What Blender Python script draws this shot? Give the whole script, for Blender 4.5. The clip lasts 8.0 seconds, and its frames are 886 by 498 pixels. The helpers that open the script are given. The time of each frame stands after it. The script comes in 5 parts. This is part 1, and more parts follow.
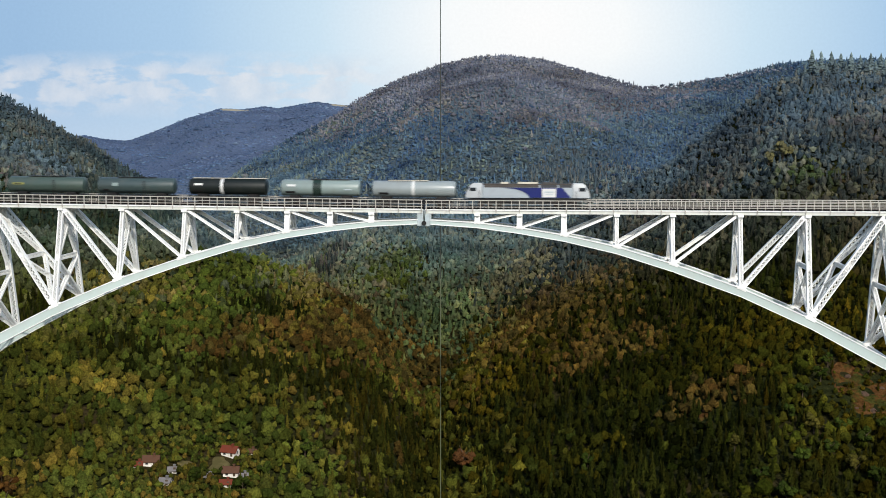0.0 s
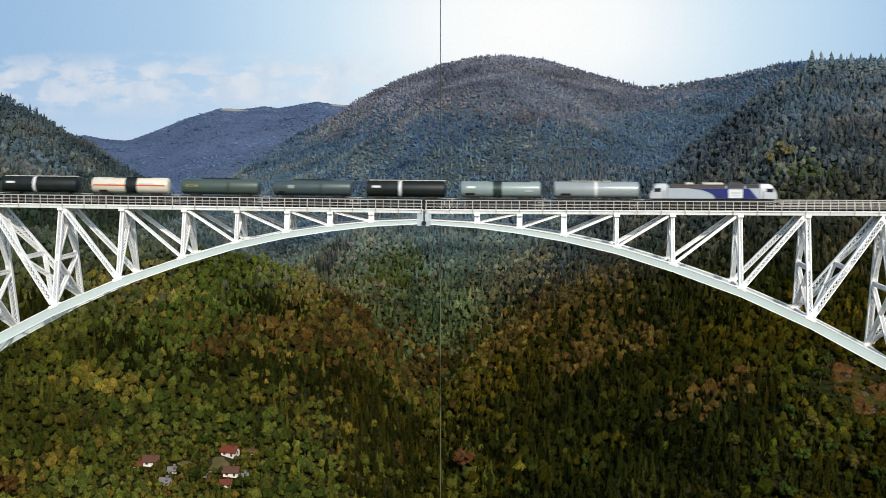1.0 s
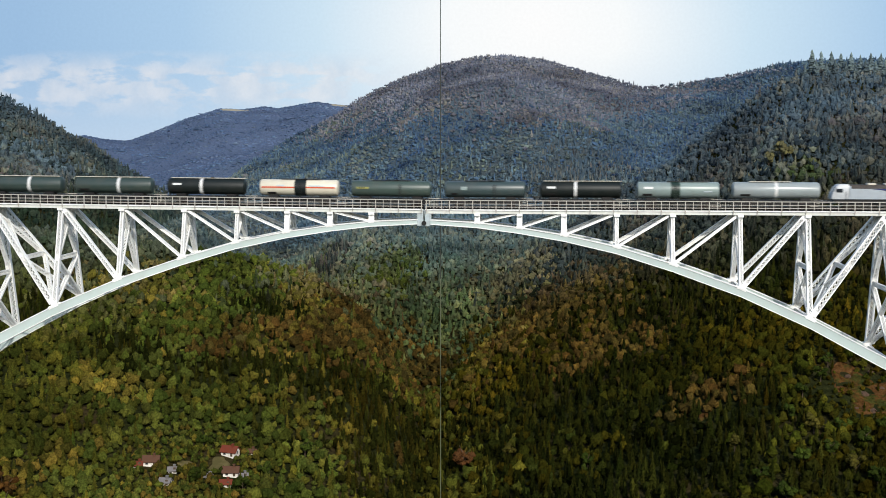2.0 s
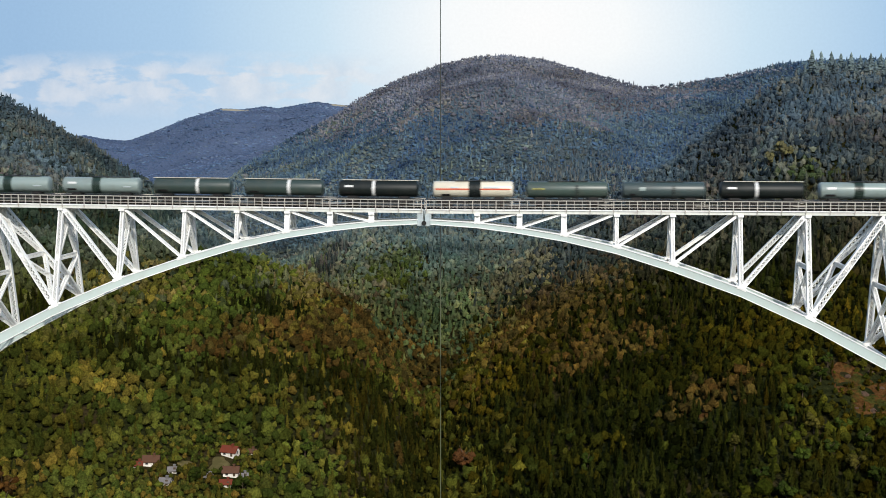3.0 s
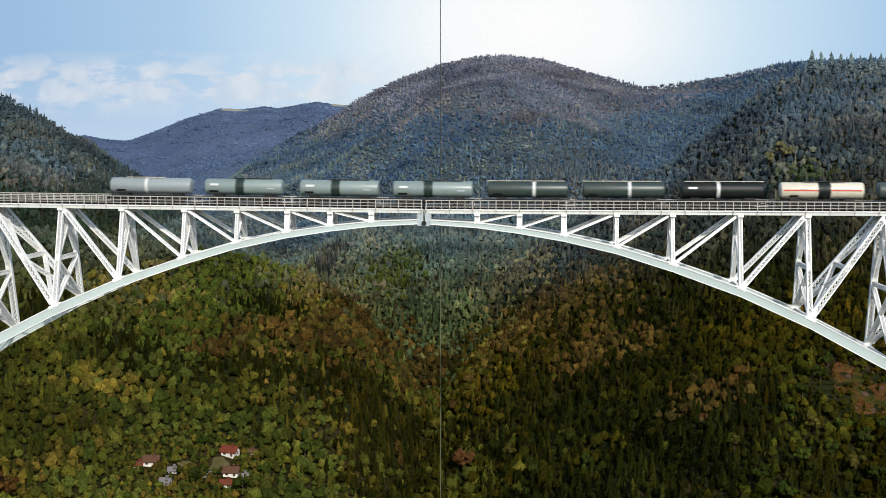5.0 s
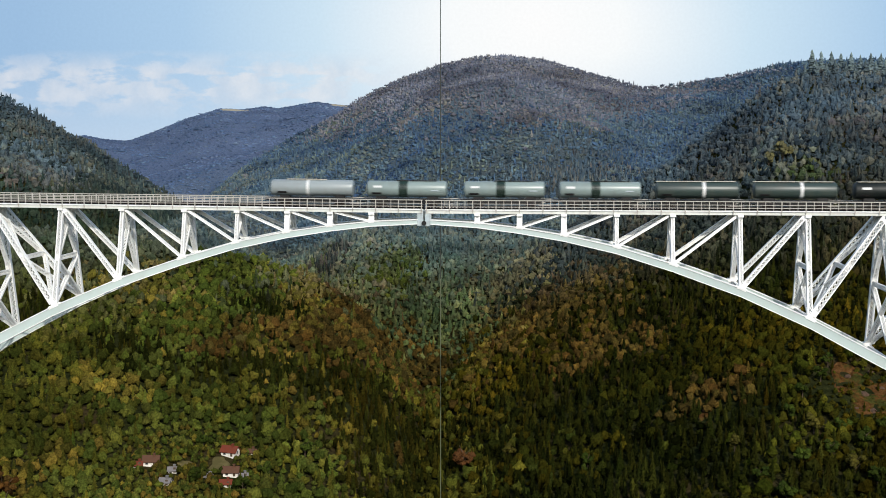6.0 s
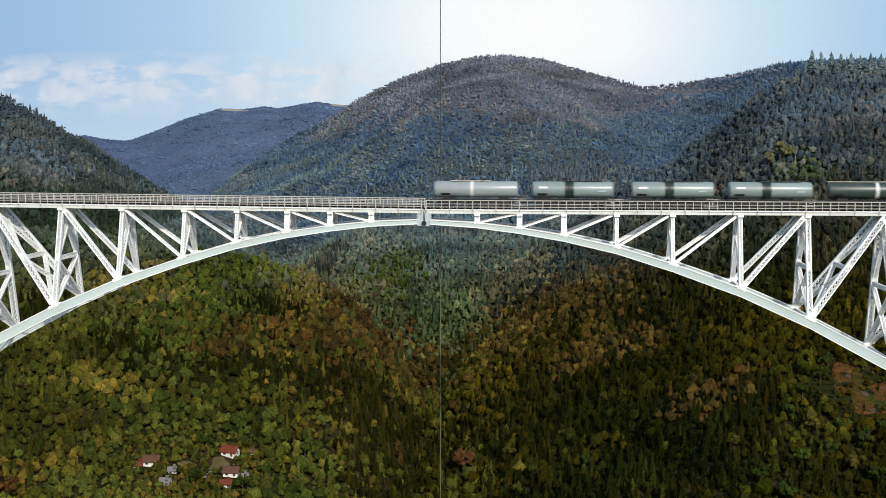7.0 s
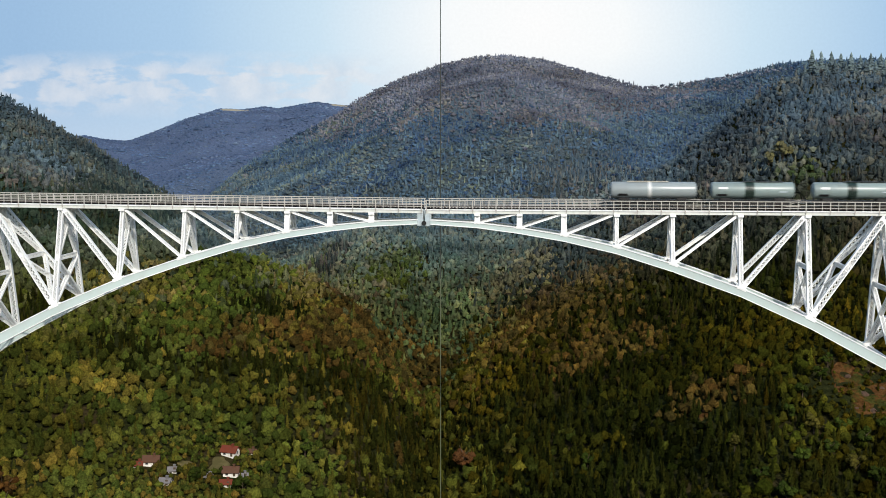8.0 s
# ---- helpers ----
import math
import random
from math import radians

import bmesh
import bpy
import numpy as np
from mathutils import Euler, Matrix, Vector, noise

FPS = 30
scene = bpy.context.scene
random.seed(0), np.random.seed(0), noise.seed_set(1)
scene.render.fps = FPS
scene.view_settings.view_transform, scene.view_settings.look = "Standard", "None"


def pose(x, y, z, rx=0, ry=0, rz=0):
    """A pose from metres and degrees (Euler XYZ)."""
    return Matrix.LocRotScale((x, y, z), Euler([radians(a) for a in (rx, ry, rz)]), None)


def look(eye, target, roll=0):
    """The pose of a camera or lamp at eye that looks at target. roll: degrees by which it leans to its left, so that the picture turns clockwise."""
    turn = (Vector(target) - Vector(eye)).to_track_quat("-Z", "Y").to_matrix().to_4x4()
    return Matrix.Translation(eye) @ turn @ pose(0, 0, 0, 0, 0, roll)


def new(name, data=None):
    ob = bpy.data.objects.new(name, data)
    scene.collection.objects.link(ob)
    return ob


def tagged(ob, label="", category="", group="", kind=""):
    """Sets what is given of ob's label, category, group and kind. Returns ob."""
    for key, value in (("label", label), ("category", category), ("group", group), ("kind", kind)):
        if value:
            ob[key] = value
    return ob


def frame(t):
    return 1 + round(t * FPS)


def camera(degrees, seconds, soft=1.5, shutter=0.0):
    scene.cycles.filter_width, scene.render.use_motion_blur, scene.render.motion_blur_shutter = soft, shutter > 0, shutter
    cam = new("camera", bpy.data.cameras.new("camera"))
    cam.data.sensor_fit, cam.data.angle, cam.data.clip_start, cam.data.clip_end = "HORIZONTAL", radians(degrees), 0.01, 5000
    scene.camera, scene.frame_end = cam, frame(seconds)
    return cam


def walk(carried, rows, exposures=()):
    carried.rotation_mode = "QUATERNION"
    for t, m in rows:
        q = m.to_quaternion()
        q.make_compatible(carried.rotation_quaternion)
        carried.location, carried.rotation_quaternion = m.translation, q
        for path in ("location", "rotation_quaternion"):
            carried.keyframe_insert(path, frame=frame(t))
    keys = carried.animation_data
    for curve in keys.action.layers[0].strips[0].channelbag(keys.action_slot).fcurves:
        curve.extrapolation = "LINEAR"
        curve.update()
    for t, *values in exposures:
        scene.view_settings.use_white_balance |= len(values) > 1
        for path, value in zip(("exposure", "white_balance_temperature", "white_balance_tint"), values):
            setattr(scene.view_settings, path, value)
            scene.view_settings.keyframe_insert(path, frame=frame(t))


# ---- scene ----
# ---------------------------------------------------------------- camera
EYE = Vector((0.2480, -2.5456, 0.1405))
AIM = Vector((-0.08228, 0.99225, -0.09308))
STILL = look(EYE, EYE + AIM)
cam = camera(40.06, 8.0, soft=0.95, shutter=0.5)
walk(cam, [(0.0, STILL), (8.0, STILL)], exposures=[(0.0, 0.38), (8.0, 0.38)])

# ---------------------------------------------------------------- light
SUN_EL, SUN_AZ = 33.0, 160.0  # degrees; azimuth clockwise from +y
world = bpy.data.worlds.new("world")
scene.world = world
world.use_nodes = True
wn = world.node_tree
sky = wn.nodes.new("ShaderNodeTexSky")
sky.sky_type = "NISHITA"
sky.sun_disc = False
sky.sun_elevation, sky.sun_rotation = radians(SUN_EL), radians(SUN_AZ)
wn.links.new(sky.outputs[0], wn.nodes["Background"].inputs[0])
wn.nodes["Background"].inputs[1].default_value = 0.15
sun_data = bpy.data.lights.new("sun", "SUN")
sun_data.energy, sun_data.angle, sun_data.color = 2.85, radians(0.6), (1.0, 0.96, 0.88)
sun = new("sun", sun_data)
to_sun = Vector((math.sin(radians(SUN_AZ)) * math.cos(radians(SUN_EL)),
                 math.cos(radians(SUN_AZ)) * math.cos(radians(SUN_EL)), math.sin(radians(SUN_EL))))
sun.matrix_world = look(to_sun * 6, (0, 0, 0))


# ---------------------------------------------------------------- materials
def srgb(r, g, b):
    return tuple((c / 255 / 12.92 if c <= 10 else ((c / 255 + 0.055) / 1.055) ** 2.4) for c in (r, g, b)) + (1,)


class Nodes:
    """A small builder of node materials."""

    def __init__(self, name, rough=0.6, metal=0.0):
        self.mat = bpy.data.materials.new(name)
        self.mat.use_nodes = True
        self.tree = self.mat.node_tree
        self.bsdf = self.tree.nodes["Principled BSDF"]
        self.bsdf.inputs["Roughness"].default_value = rough
        self.bsdf.inputs["Metallic"].default_value = metal
        self.coord = self.tree.nodes.new("ShaderNodeTexCoord").outputs["Object"]
        self.place = self.tree.nodes.new("ShaderNodeNewGeometry").outputs["Position"]

    def link(self, a, b):
        self.tree.links.new(a, b)

    def set(self, socket, value):
        if hasattr(value, "is_output"):
            self.link(value, socket)
        else:
            socket.default_value = value

    def noise(self, scale, detail=4, rough=0.6, vector=None):
        n = self.tree.nodes.new("ShaderNodeTexNoise")
        n.inputs["Scale"].default_value, n.inputs["Detail"].default_value = scale, detail
        n.inputs["Roughness"].default_value = rough
        self.link(vector or self.coord, n.inputs["Vector"])
        return n.outputs["Fac"]

    def ramp(self, fac, stops, ease="LINEAR"):
        n = self.tree.nodes.new("ShaderNodeValToRGB")
        n.color_ramp.interpolation = ease
        e = n.color_ramp.elements
        while len(e) < len(stops):
            e.new(0.5)
        for s, (p, c) in zip(e, stops):
            s.position, s.color = p, c
        self.link(fac, n.inputs[0])
        return n.outputs[0]

    def math(self, op, a, b=0.0):
        n = self.tree.nodes.new("ShaderNodeMath")
        n.operation = op
        self.set(n.inputs[0], a), self.set(n.inputs[1], b)
        return n.outputs[0]

    def mix(self, fac, a, b, kind="MIX"):
        n = self.tree.nodes.new("ShaderNodeMix")
        n.data_type, n.blend_type = "RGBA", kind
        self.set(n.inputs[0], fac), self.set(n.inputs[6], a), self.set(n.inputs[7], b)
        return n.outputs[2]

    def island(self):
        return self.tree.nodes.new("ShaderNodeNewGeometry").outputs["Random Per Island"]

    def each(self):
        return self.tree.nodes.new("ShaderNodeObjectInfo").outputs["Random"]

    def colour(self, value):
        self.set(self.bsdf.inputs["Base Color"], value)
        return self

    def bump(self, fac, strength=0.3, distance=0.001):
        n = self.tree.nodes.new("ShaderNodeBump")
        n.inputs["Strength"].default_value, n.inputs["Distance"].default_value = strength, distance
        self.link(fac, n.inputs["Height"])
        self.link(n.outputs[0], self.bsdf.inputs["Normal"])
        return self


def painted(name, rgb, dirt=(0.12, 0.1, 0.08, 1), amount=0.25, rough=0.45, metal=0.0, scale=60, gloss=0.5):
    """Paint with faint streaks of dirt at two scales."""
    n = Nodes(name, rough, metal)
    worn = n.math("MULTIPLY", n.ramp(n.noise(scale, 5), [(0.45, (0, 0, 0, 1)), (0.75, (1, 1, 1, 1))]), amount)
    base = n.mix(worn, (*rgb, 1), dirt)
    tone = n.ramp(n.noise(scale * 0.15, 2), [(0.3, (0.88, 0.88, 0.88, 1)), (0.7, (1, 1, 1, 1))])
    n.colour(n.mix(1.0, base, tone, "MULTIPLY"))
    n.bump(n.noise(scale * 4, 2), 0.12, 0.0005)
    n.bsdf.inputs["Specular IOR Level"].default_value = gloss if rough < 0.8 else 0.05
    return n.mat


def foliage(name, species, patch, scale_patch=0.9, spread=0.5, haze_tones=None, y0=3.0, y1=8.0, vary=(0.4, 1.9), mottle=0.65):
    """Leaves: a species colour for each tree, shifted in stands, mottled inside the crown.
    The second palette puts haze into the colour up the valley and uphill, between y0 and y1."""
    n = Nodes(name, 0.85)
    stand = n.ramp(n.noise(scale_patch, 4, vector=n.place), [(0.34, (0, 0, 0, 1)), (0.66, (1, 1, 1, 1))])
    pick = n.math("ADD", n.math("MULTIPLY", n.island(), spread), n.math("MULTIPLY", stand, 1 - spread))
    tone = n.ramp(pick, [(i / (len(species) - 1), (*c, 1)) for i, c in enumerate(species)])
    if haze_tones:
        other = n.ramp(pick, [(i / (len(haze_tones) - 1), (*c, 1)) for i, c in enumerate(haze_tones)])
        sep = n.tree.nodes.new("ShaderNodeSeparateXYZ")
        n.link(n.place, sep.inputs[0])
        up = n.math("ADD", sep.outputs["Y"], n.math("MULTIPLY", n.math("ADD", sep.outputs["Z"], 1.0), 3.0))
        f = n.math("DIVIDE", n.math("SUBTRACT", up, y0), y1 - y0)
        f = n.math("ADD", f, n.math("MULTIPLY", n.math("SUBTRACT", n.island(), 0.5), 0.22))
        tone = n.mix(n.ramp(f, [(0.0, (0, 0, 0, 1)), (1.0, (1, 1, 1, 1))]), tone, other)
    leaf = n.ramp(n.noise(patch, 3, vector=n.place), [(0.25, (*[1 - mottle] * 3, 1)), (0.75, (*[1 + mottle] * 3, 1))])
    wide = n.ramp(n.noise(scale_patch * 2.3, 3, vector=n.place), [(0.3, (0.5, 0.5, 0.52, 1)), (0.7, (1.45, 1.45, 1.4, 1))])
    one = n.ramp(n.math("FRACT", n.math("MULTIPLY", n.island(), 37.7)), [(0.0, (vary[0], vary[0], vary[0] * 1.05, 1)), (0.55, (0.92, 0.92, 0.92, 1)), (1.0, (vary[1], vary[1] * 0.96, vary[1] * 0.8, 1))])
    if haze_tones:
        # painted haze also flattens the contrast within and between far crowns
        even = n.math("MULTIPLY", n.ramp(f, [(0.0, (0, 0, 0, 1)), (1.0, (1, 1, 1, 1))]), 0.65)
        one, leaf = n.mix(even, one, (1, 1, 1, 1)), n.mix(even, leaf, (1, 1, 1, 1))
    n.colour(n.mix(1.0, n.mix(1.0, n.mix(1.0, tone, leaf, "MULTIPLY"), wide, "MULTIPLY"), one, "MULTIPLY"))
    n.bump(n.noise(patch * 1.5, 3, vector=n.place), 0.55, 0.01)
    n.bsdf.inputs["Specular IOR Level"].default_value = 0.0
    return n.mat


STEEL = painted("bridge_paint", (0.86, 0.86, 0.83), (0.42, 0.36, 0.28, 1), 0.35, 0.45, scale=110)
RAILING = painted("railing_paint", (0.44, 0.42, 0.37), (0.3, 0.22, 0.16, 1), 0.4, 0.5, scale=140)
GIRDER = painted("girder_paint", (0.66, 0.67, 0.62), (0.36, 0.31, 0.24, 1), 0.4, 0.5, scale=70)
# white bridge paint with the shade of the chord's sides put into the colour
CHORD = painted("shaded_chord_paint", (0.45, 0.53, 0.50), (0.4, 0.38, 0.33, 1), 0.25, 0.5, scale=40)
HINGE = painted("hinge_paint", (0.42, 0.48, 0.50), (0.2, 0.18, 0.15, 1), 0.4, 0.4, scale=80)
# iron, rail, sleeper and deck colours are darkened to hold the train's shade
IRON = painted("dark_iron", (0.010, 0.010, 0.010), (0.040, 0.028, 0.020, 1), 0.4, 0.5, 0.3, scale=120)
RUST = painted("rusty_rail", (0.026, 0.017, 0.013), (0.06, 0.05, 0.045, 1), 0.3, 0.5, 0.2, scale=150)
SLEEPER = painted("sleeper_wood", (0.014, 0.011, 0.009), (0.04, 0.034, 0.028, 1), 0.5, 0.85, scale=150)
DECKING = painted("deck_plate", (0.014, 0.012, 0.010), (0.035, 0.03, 0.025, 1), 0.5, 0.8, scale=60)
MASONRY = painted("pier_masonry", (0.36, 0.33, 0.29), (0.16, 0.15, 0.13, 1), 0.6, 0.9, scale=20)


# ---------------------------------------------------------------- mesh helpers
def part(name, bm, material, parent=None, label="", matrix=None):
    """Links a bmesh or a mesh as one object under a thing."""
    if isinstance(bm, bmesh.types.BMesh):
        me = bpy.data.meshes.new(name)
        bm.to_mesh(me)
        bm.free()
        me.materials.append(material)
    else:
        me = bm
    ob = new(name, me)
    if matrix is not None:
        ob.matrix_basis = matrix
    if parent is not None:
        ob.parent = parent
    return tagged(ob, label)


def add_box(bm, size, at=(0, 0, 0), turn=None, bevel=0.0):
    m = Matrix.Translation(at) @ (turn or Matrix.Identity(4)) @ Matrix.Diagonal((*size, 1))
    made = bmesh.ops.create_cube(bm, size=1.0, matrix=m)["verts"]
    if bevel:
        edges = list({e for v in made for e in v.link_edges})
        bmesh.ops.bevel(bm, geom=edges, offset=bevel, segments=1, affect="EDGES")
    return bm


def add_bar(bm, a, b, wide, deep, side=(0, 1, 0)):
    """A bar from a to b: deep along side, wide across it."""
    a, b = Vector(a), Vector(b)
    run = b - a
    x = run.normalized()
    y = Vector(side)
    y = (y - x * y.dot(x)).normalized()
    z = x.cross(y)
    turn = Matrix((x, y, z)).transposed().to_4x4()
    return add_box(bm, (run.length, deep, wide), (a + b) / 2, turn)


def add_rod(bm, a, b, radius, seg=10, radius2=None):
    a, b = Vector(a), Vector(b)
    m = Matrix.Translation((a + b) / 2) @ (b - a).to_track_quat("Z", "Y").to_matrix().to_4x4()
    bmesh.ops.create_cone(bm, cap_ends=True, segments=seg, radius1=radius, radius2=radius if radius2 is None else radius2,
                          depth=(b - a).length, matrix=m)
    return bm


def add_loft(bm, rings, close=True):
    """Joins rings of equal count into one skin, with end caps."""
    rows = [[bm.verts.new(p) for p in ring] for ring in rings]
    n = len(rows[0])
    for r0, r1 in zip(rows, rows[1:]):
        for i in range(n):
            bm.faces.new((r0[i], r0[(i + 1) % n], r1[(i + 1) % n], r1[i]))
    if close:
        bm.faces.new(rows[0][::-1])
        bm.faces.new(rows[-1])
    bmesh.ops.recalc_face_normals(bm, faces=bm.faces)
    return bm


def smooth(bm, angle=0.7):
    for f in bm.faces:
        f.smooth = True
    for e in bm.edges:
        if len(e.link_faces) == 2 and e.calc_face_angle(0) > angle:
            e.smooth = False
    return bm


def thing(name, label, category, group="", kind="", matrix=None):
    ob = new(name)
    ob.empty_display_size = 0.02
    if matrix is not None:
        ob.matrix_basis = matrix
    return tagged(ob, label, category, group, kind)


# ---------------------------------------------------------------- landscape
# Ridges, fitted to the camera's view: bearing in degrees from its aim, slope of the line of sight to the crest.
AIM_BEARING = math.atan2(AIM.x, AIM.y)
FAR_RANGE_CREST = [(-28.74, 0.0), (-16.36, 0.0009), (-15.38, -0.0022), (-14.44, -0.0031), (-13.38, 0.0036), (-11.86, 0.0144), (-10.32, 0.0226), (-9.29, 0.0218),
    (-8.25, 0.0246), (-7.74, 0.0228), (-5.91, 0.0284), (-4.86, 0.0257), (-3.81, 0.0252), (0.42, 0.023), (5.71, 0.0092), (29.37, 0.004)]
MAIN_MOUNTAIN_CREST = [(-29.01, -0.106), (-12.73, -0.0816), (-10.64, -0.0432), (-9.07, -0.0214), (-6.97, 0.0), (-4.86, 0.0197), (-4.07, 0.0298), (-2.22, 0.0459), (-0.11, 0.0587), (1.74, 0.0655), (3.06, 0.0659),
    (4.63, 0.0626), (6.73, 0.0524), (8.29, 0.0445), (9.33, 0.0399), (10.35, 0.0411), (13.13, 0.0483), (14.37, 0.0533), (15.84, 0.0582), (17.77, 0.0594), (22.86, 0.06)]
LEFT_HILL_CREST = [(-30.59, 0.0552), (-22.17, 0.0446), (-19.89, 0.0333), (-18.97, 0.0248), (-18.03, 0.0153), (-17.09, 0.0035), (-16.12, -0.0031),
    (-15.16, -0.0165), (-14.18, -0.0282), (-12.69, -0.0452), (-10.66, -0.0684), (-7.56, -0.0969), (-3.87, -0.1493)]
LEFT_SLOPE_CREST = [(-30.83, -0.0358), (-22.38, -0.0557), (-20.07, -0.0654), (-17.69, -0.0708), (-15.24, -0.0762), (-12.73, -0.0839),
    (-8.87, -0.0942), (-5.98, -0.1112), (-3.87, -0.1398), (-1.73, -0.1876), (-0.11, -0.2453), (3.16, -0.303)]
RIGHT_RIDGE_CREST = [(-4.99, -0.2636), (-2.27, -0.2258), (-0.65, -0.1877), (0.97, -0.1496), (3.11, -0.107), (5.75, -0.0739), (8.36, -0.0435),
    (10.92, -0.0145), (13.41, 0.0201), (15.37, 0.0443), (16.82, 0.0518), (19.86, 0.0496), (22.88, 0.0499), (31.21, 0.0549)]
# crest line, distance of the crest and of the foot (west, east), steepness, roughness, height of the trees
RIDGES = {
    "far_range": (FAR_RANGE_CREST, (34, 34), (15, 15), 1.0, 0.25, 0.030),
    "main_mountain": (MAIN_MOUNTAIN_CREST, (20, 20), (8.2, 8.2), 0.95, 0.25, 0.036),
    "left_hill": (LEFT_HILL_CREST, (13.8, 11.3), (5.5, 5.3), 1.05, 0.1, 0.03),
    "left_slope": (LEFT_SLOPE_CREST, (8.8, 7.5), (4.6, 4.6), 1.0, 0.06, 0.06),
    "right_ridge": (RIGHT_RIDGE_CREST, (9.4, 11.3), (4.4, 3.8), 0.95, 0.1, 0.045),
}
FLOOR = -1.65


def bearing(x, y):
    return np.degrees(np.arctan2(x - EYE.x, y - EYE.y) - AIM_BEARING)


def relief(x, y):
    """Rolling relief, in -1..1."""
    out = np.zeros_like(x)
    for fx, fy, ph, amp in ((0.9, 0.5, 0.3, 0.4), (-0.7, 1.3, 1.9, 0.3), (2.1, 0.8, 4.0, 0.2), (1.7, -2.6, 2.2, 0.18), (4.3, 3.1, 5.1, 0.08)):
        out += amp * np.sin(fx * x + fy * y + ph + 0.8 * np.sin(0.6 * y - 0.4 * x + ph))
    return out


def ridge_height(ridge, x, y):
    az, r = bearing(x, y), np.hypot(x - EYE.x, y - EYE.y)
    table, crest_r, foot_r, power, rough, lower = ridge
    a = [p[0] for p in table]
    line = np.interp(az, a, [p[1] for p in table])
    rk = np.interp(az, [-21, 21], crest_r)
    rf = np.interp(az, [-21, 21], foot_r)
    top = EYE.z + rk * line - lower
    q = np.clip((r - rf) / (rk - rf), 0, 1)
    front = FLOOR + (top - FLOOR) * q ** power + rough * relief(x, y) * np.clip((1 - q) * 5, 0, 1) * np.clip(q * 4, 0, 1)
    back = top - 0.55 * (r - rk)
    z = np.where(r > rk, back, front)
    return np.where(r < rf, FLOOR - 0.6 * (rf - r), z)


def ground_height(x, y):
    x, y = np.asarray(x, float), np.asarray(y, float)
    z = FLOOR + 0.05 * relief(x * 1.3, y * 1.3)
    # banks that carry the line up to both ends of the bridge
    rise = np.clip((np.abs(x) - 1.45) / 0.8, 0, 1)
    z = z + (-0.06 - FLOOR) * rise * rise * (3 - 2 * rise) * np.exp(-(y / 0.6) ** 2)
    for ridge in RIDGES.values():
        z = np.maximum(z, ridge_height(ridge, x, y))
    return z


def which_ridge(x, y, blend=0.0):
    """Which ridge a place belongs to; stands of trees mingle where two ridges meet."""
    return np.argmax([ridge_height(r, x, y) + blend * np.random.normal(0, 1, len(x)) for r in RIDGES.values()], axis=0)


def raw_mesh(name, verts, faces, material, smooth_faces=False):
    """A mesh from numpy arrays; the faces all have as many corners."""
    me = bpy.data.meshes.new(name)
    n, k = faces.shape
    me.vertices.add(len(verts))
    me.vertices.foreach_set("co", np.ascontiguousarray(verts, np.float32).ravel())
    me.loops.add(n * k)
    me.loops.foreach_set("vertex_index", np.ascontiguousarray(faces, np.int32).ravel())
    me.polygons.add(n)
    me.polygons.foreach_set("loop_start", np.arange(0, n * k, k, dtype=np.int32))
    me.polygons.foreach_set("use_smooth", np.full(n, smooth_faces))
    me.update(calc_edges=True)
    me.materials.append(material)
    return me


def ground_material():
    n = Nodes("forest_floor", 0.95)
    tone = n.ramp(n.noise(2.2, 6, vector=n.place), [(0.3, (0.010, 0.015, 0.005, 1)), (0.5, (0.022, 0.024, 0.008, 1)), (0.7, (0.045, 0.030, 0.014, 1))])
    fine = n.ramp(n.noise(45, 4, vector=n.place), [(0.3, (0.6, 0.6, 0.6, 1)), (0.7, (1.3, 1.3, 1.3, 1))])
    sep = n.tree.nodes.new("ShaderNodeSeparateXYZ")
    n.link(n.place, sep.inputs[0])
    # blue haze is mixed into the earth colour in two steps of distance
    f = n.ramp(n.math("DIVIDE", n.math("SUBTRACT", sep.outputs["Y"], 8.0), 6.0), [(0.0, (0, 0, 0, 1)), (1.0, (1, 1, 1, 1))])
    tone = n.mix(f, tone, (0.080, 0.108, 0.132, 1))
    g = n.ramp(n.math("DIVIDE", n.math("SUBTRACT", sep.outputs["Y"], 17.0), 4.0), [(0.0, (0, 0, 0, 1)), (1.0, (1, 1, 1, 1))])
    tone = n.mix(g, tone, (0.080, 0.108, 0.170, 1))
    n.colour(n.mix(1.0, tone, fine, "MULTIPLY"))
    n.bump(n.noise(30, 5, vector=n.place), 0.8, 0.03)
    n.bsdf.inputs["Specular IOR Level"].default_value = 0.0
    return n.mat


def build_ground():
    az = np.radians(np.concatenate([np.arange(-180, -26, 4), np.arange(-26, 26.01, 0.3), np.arange(28, 180, 4)])) + AIM_BEARING
    r = np.concatenate([[0.0005, 0.2], np.geomspace(0.5, 45, 320), [60, 120, 400, 2000]])
    A, R = np.meshgrid(az, r)
    X, Y = EYE.x + R * np.sin(A), EYE.y + R * np.cos(A)
    Z = np.where(R > 46, -3.0, ground_height(X, Y))
    V = np.stack([X, Y, Z], -1).reshape(-1, 3)
    n, m = len(az), len(r)
    i, j = np.meshgrid(np.arange(n), np.arange(m - 1))
    k = (i + 1) % n
    F = np.stack([j * n + i, (j + 1) * n + i, (j + 1) * n + k, j * n + k], -1).reshape(-1, 4)
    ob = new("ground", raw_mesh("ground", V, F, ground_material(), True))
    tagged(ob, "steep wooded valley ground of brown earth and moss, tinted with haze far off", "ground", kind="structure")


build_ground()


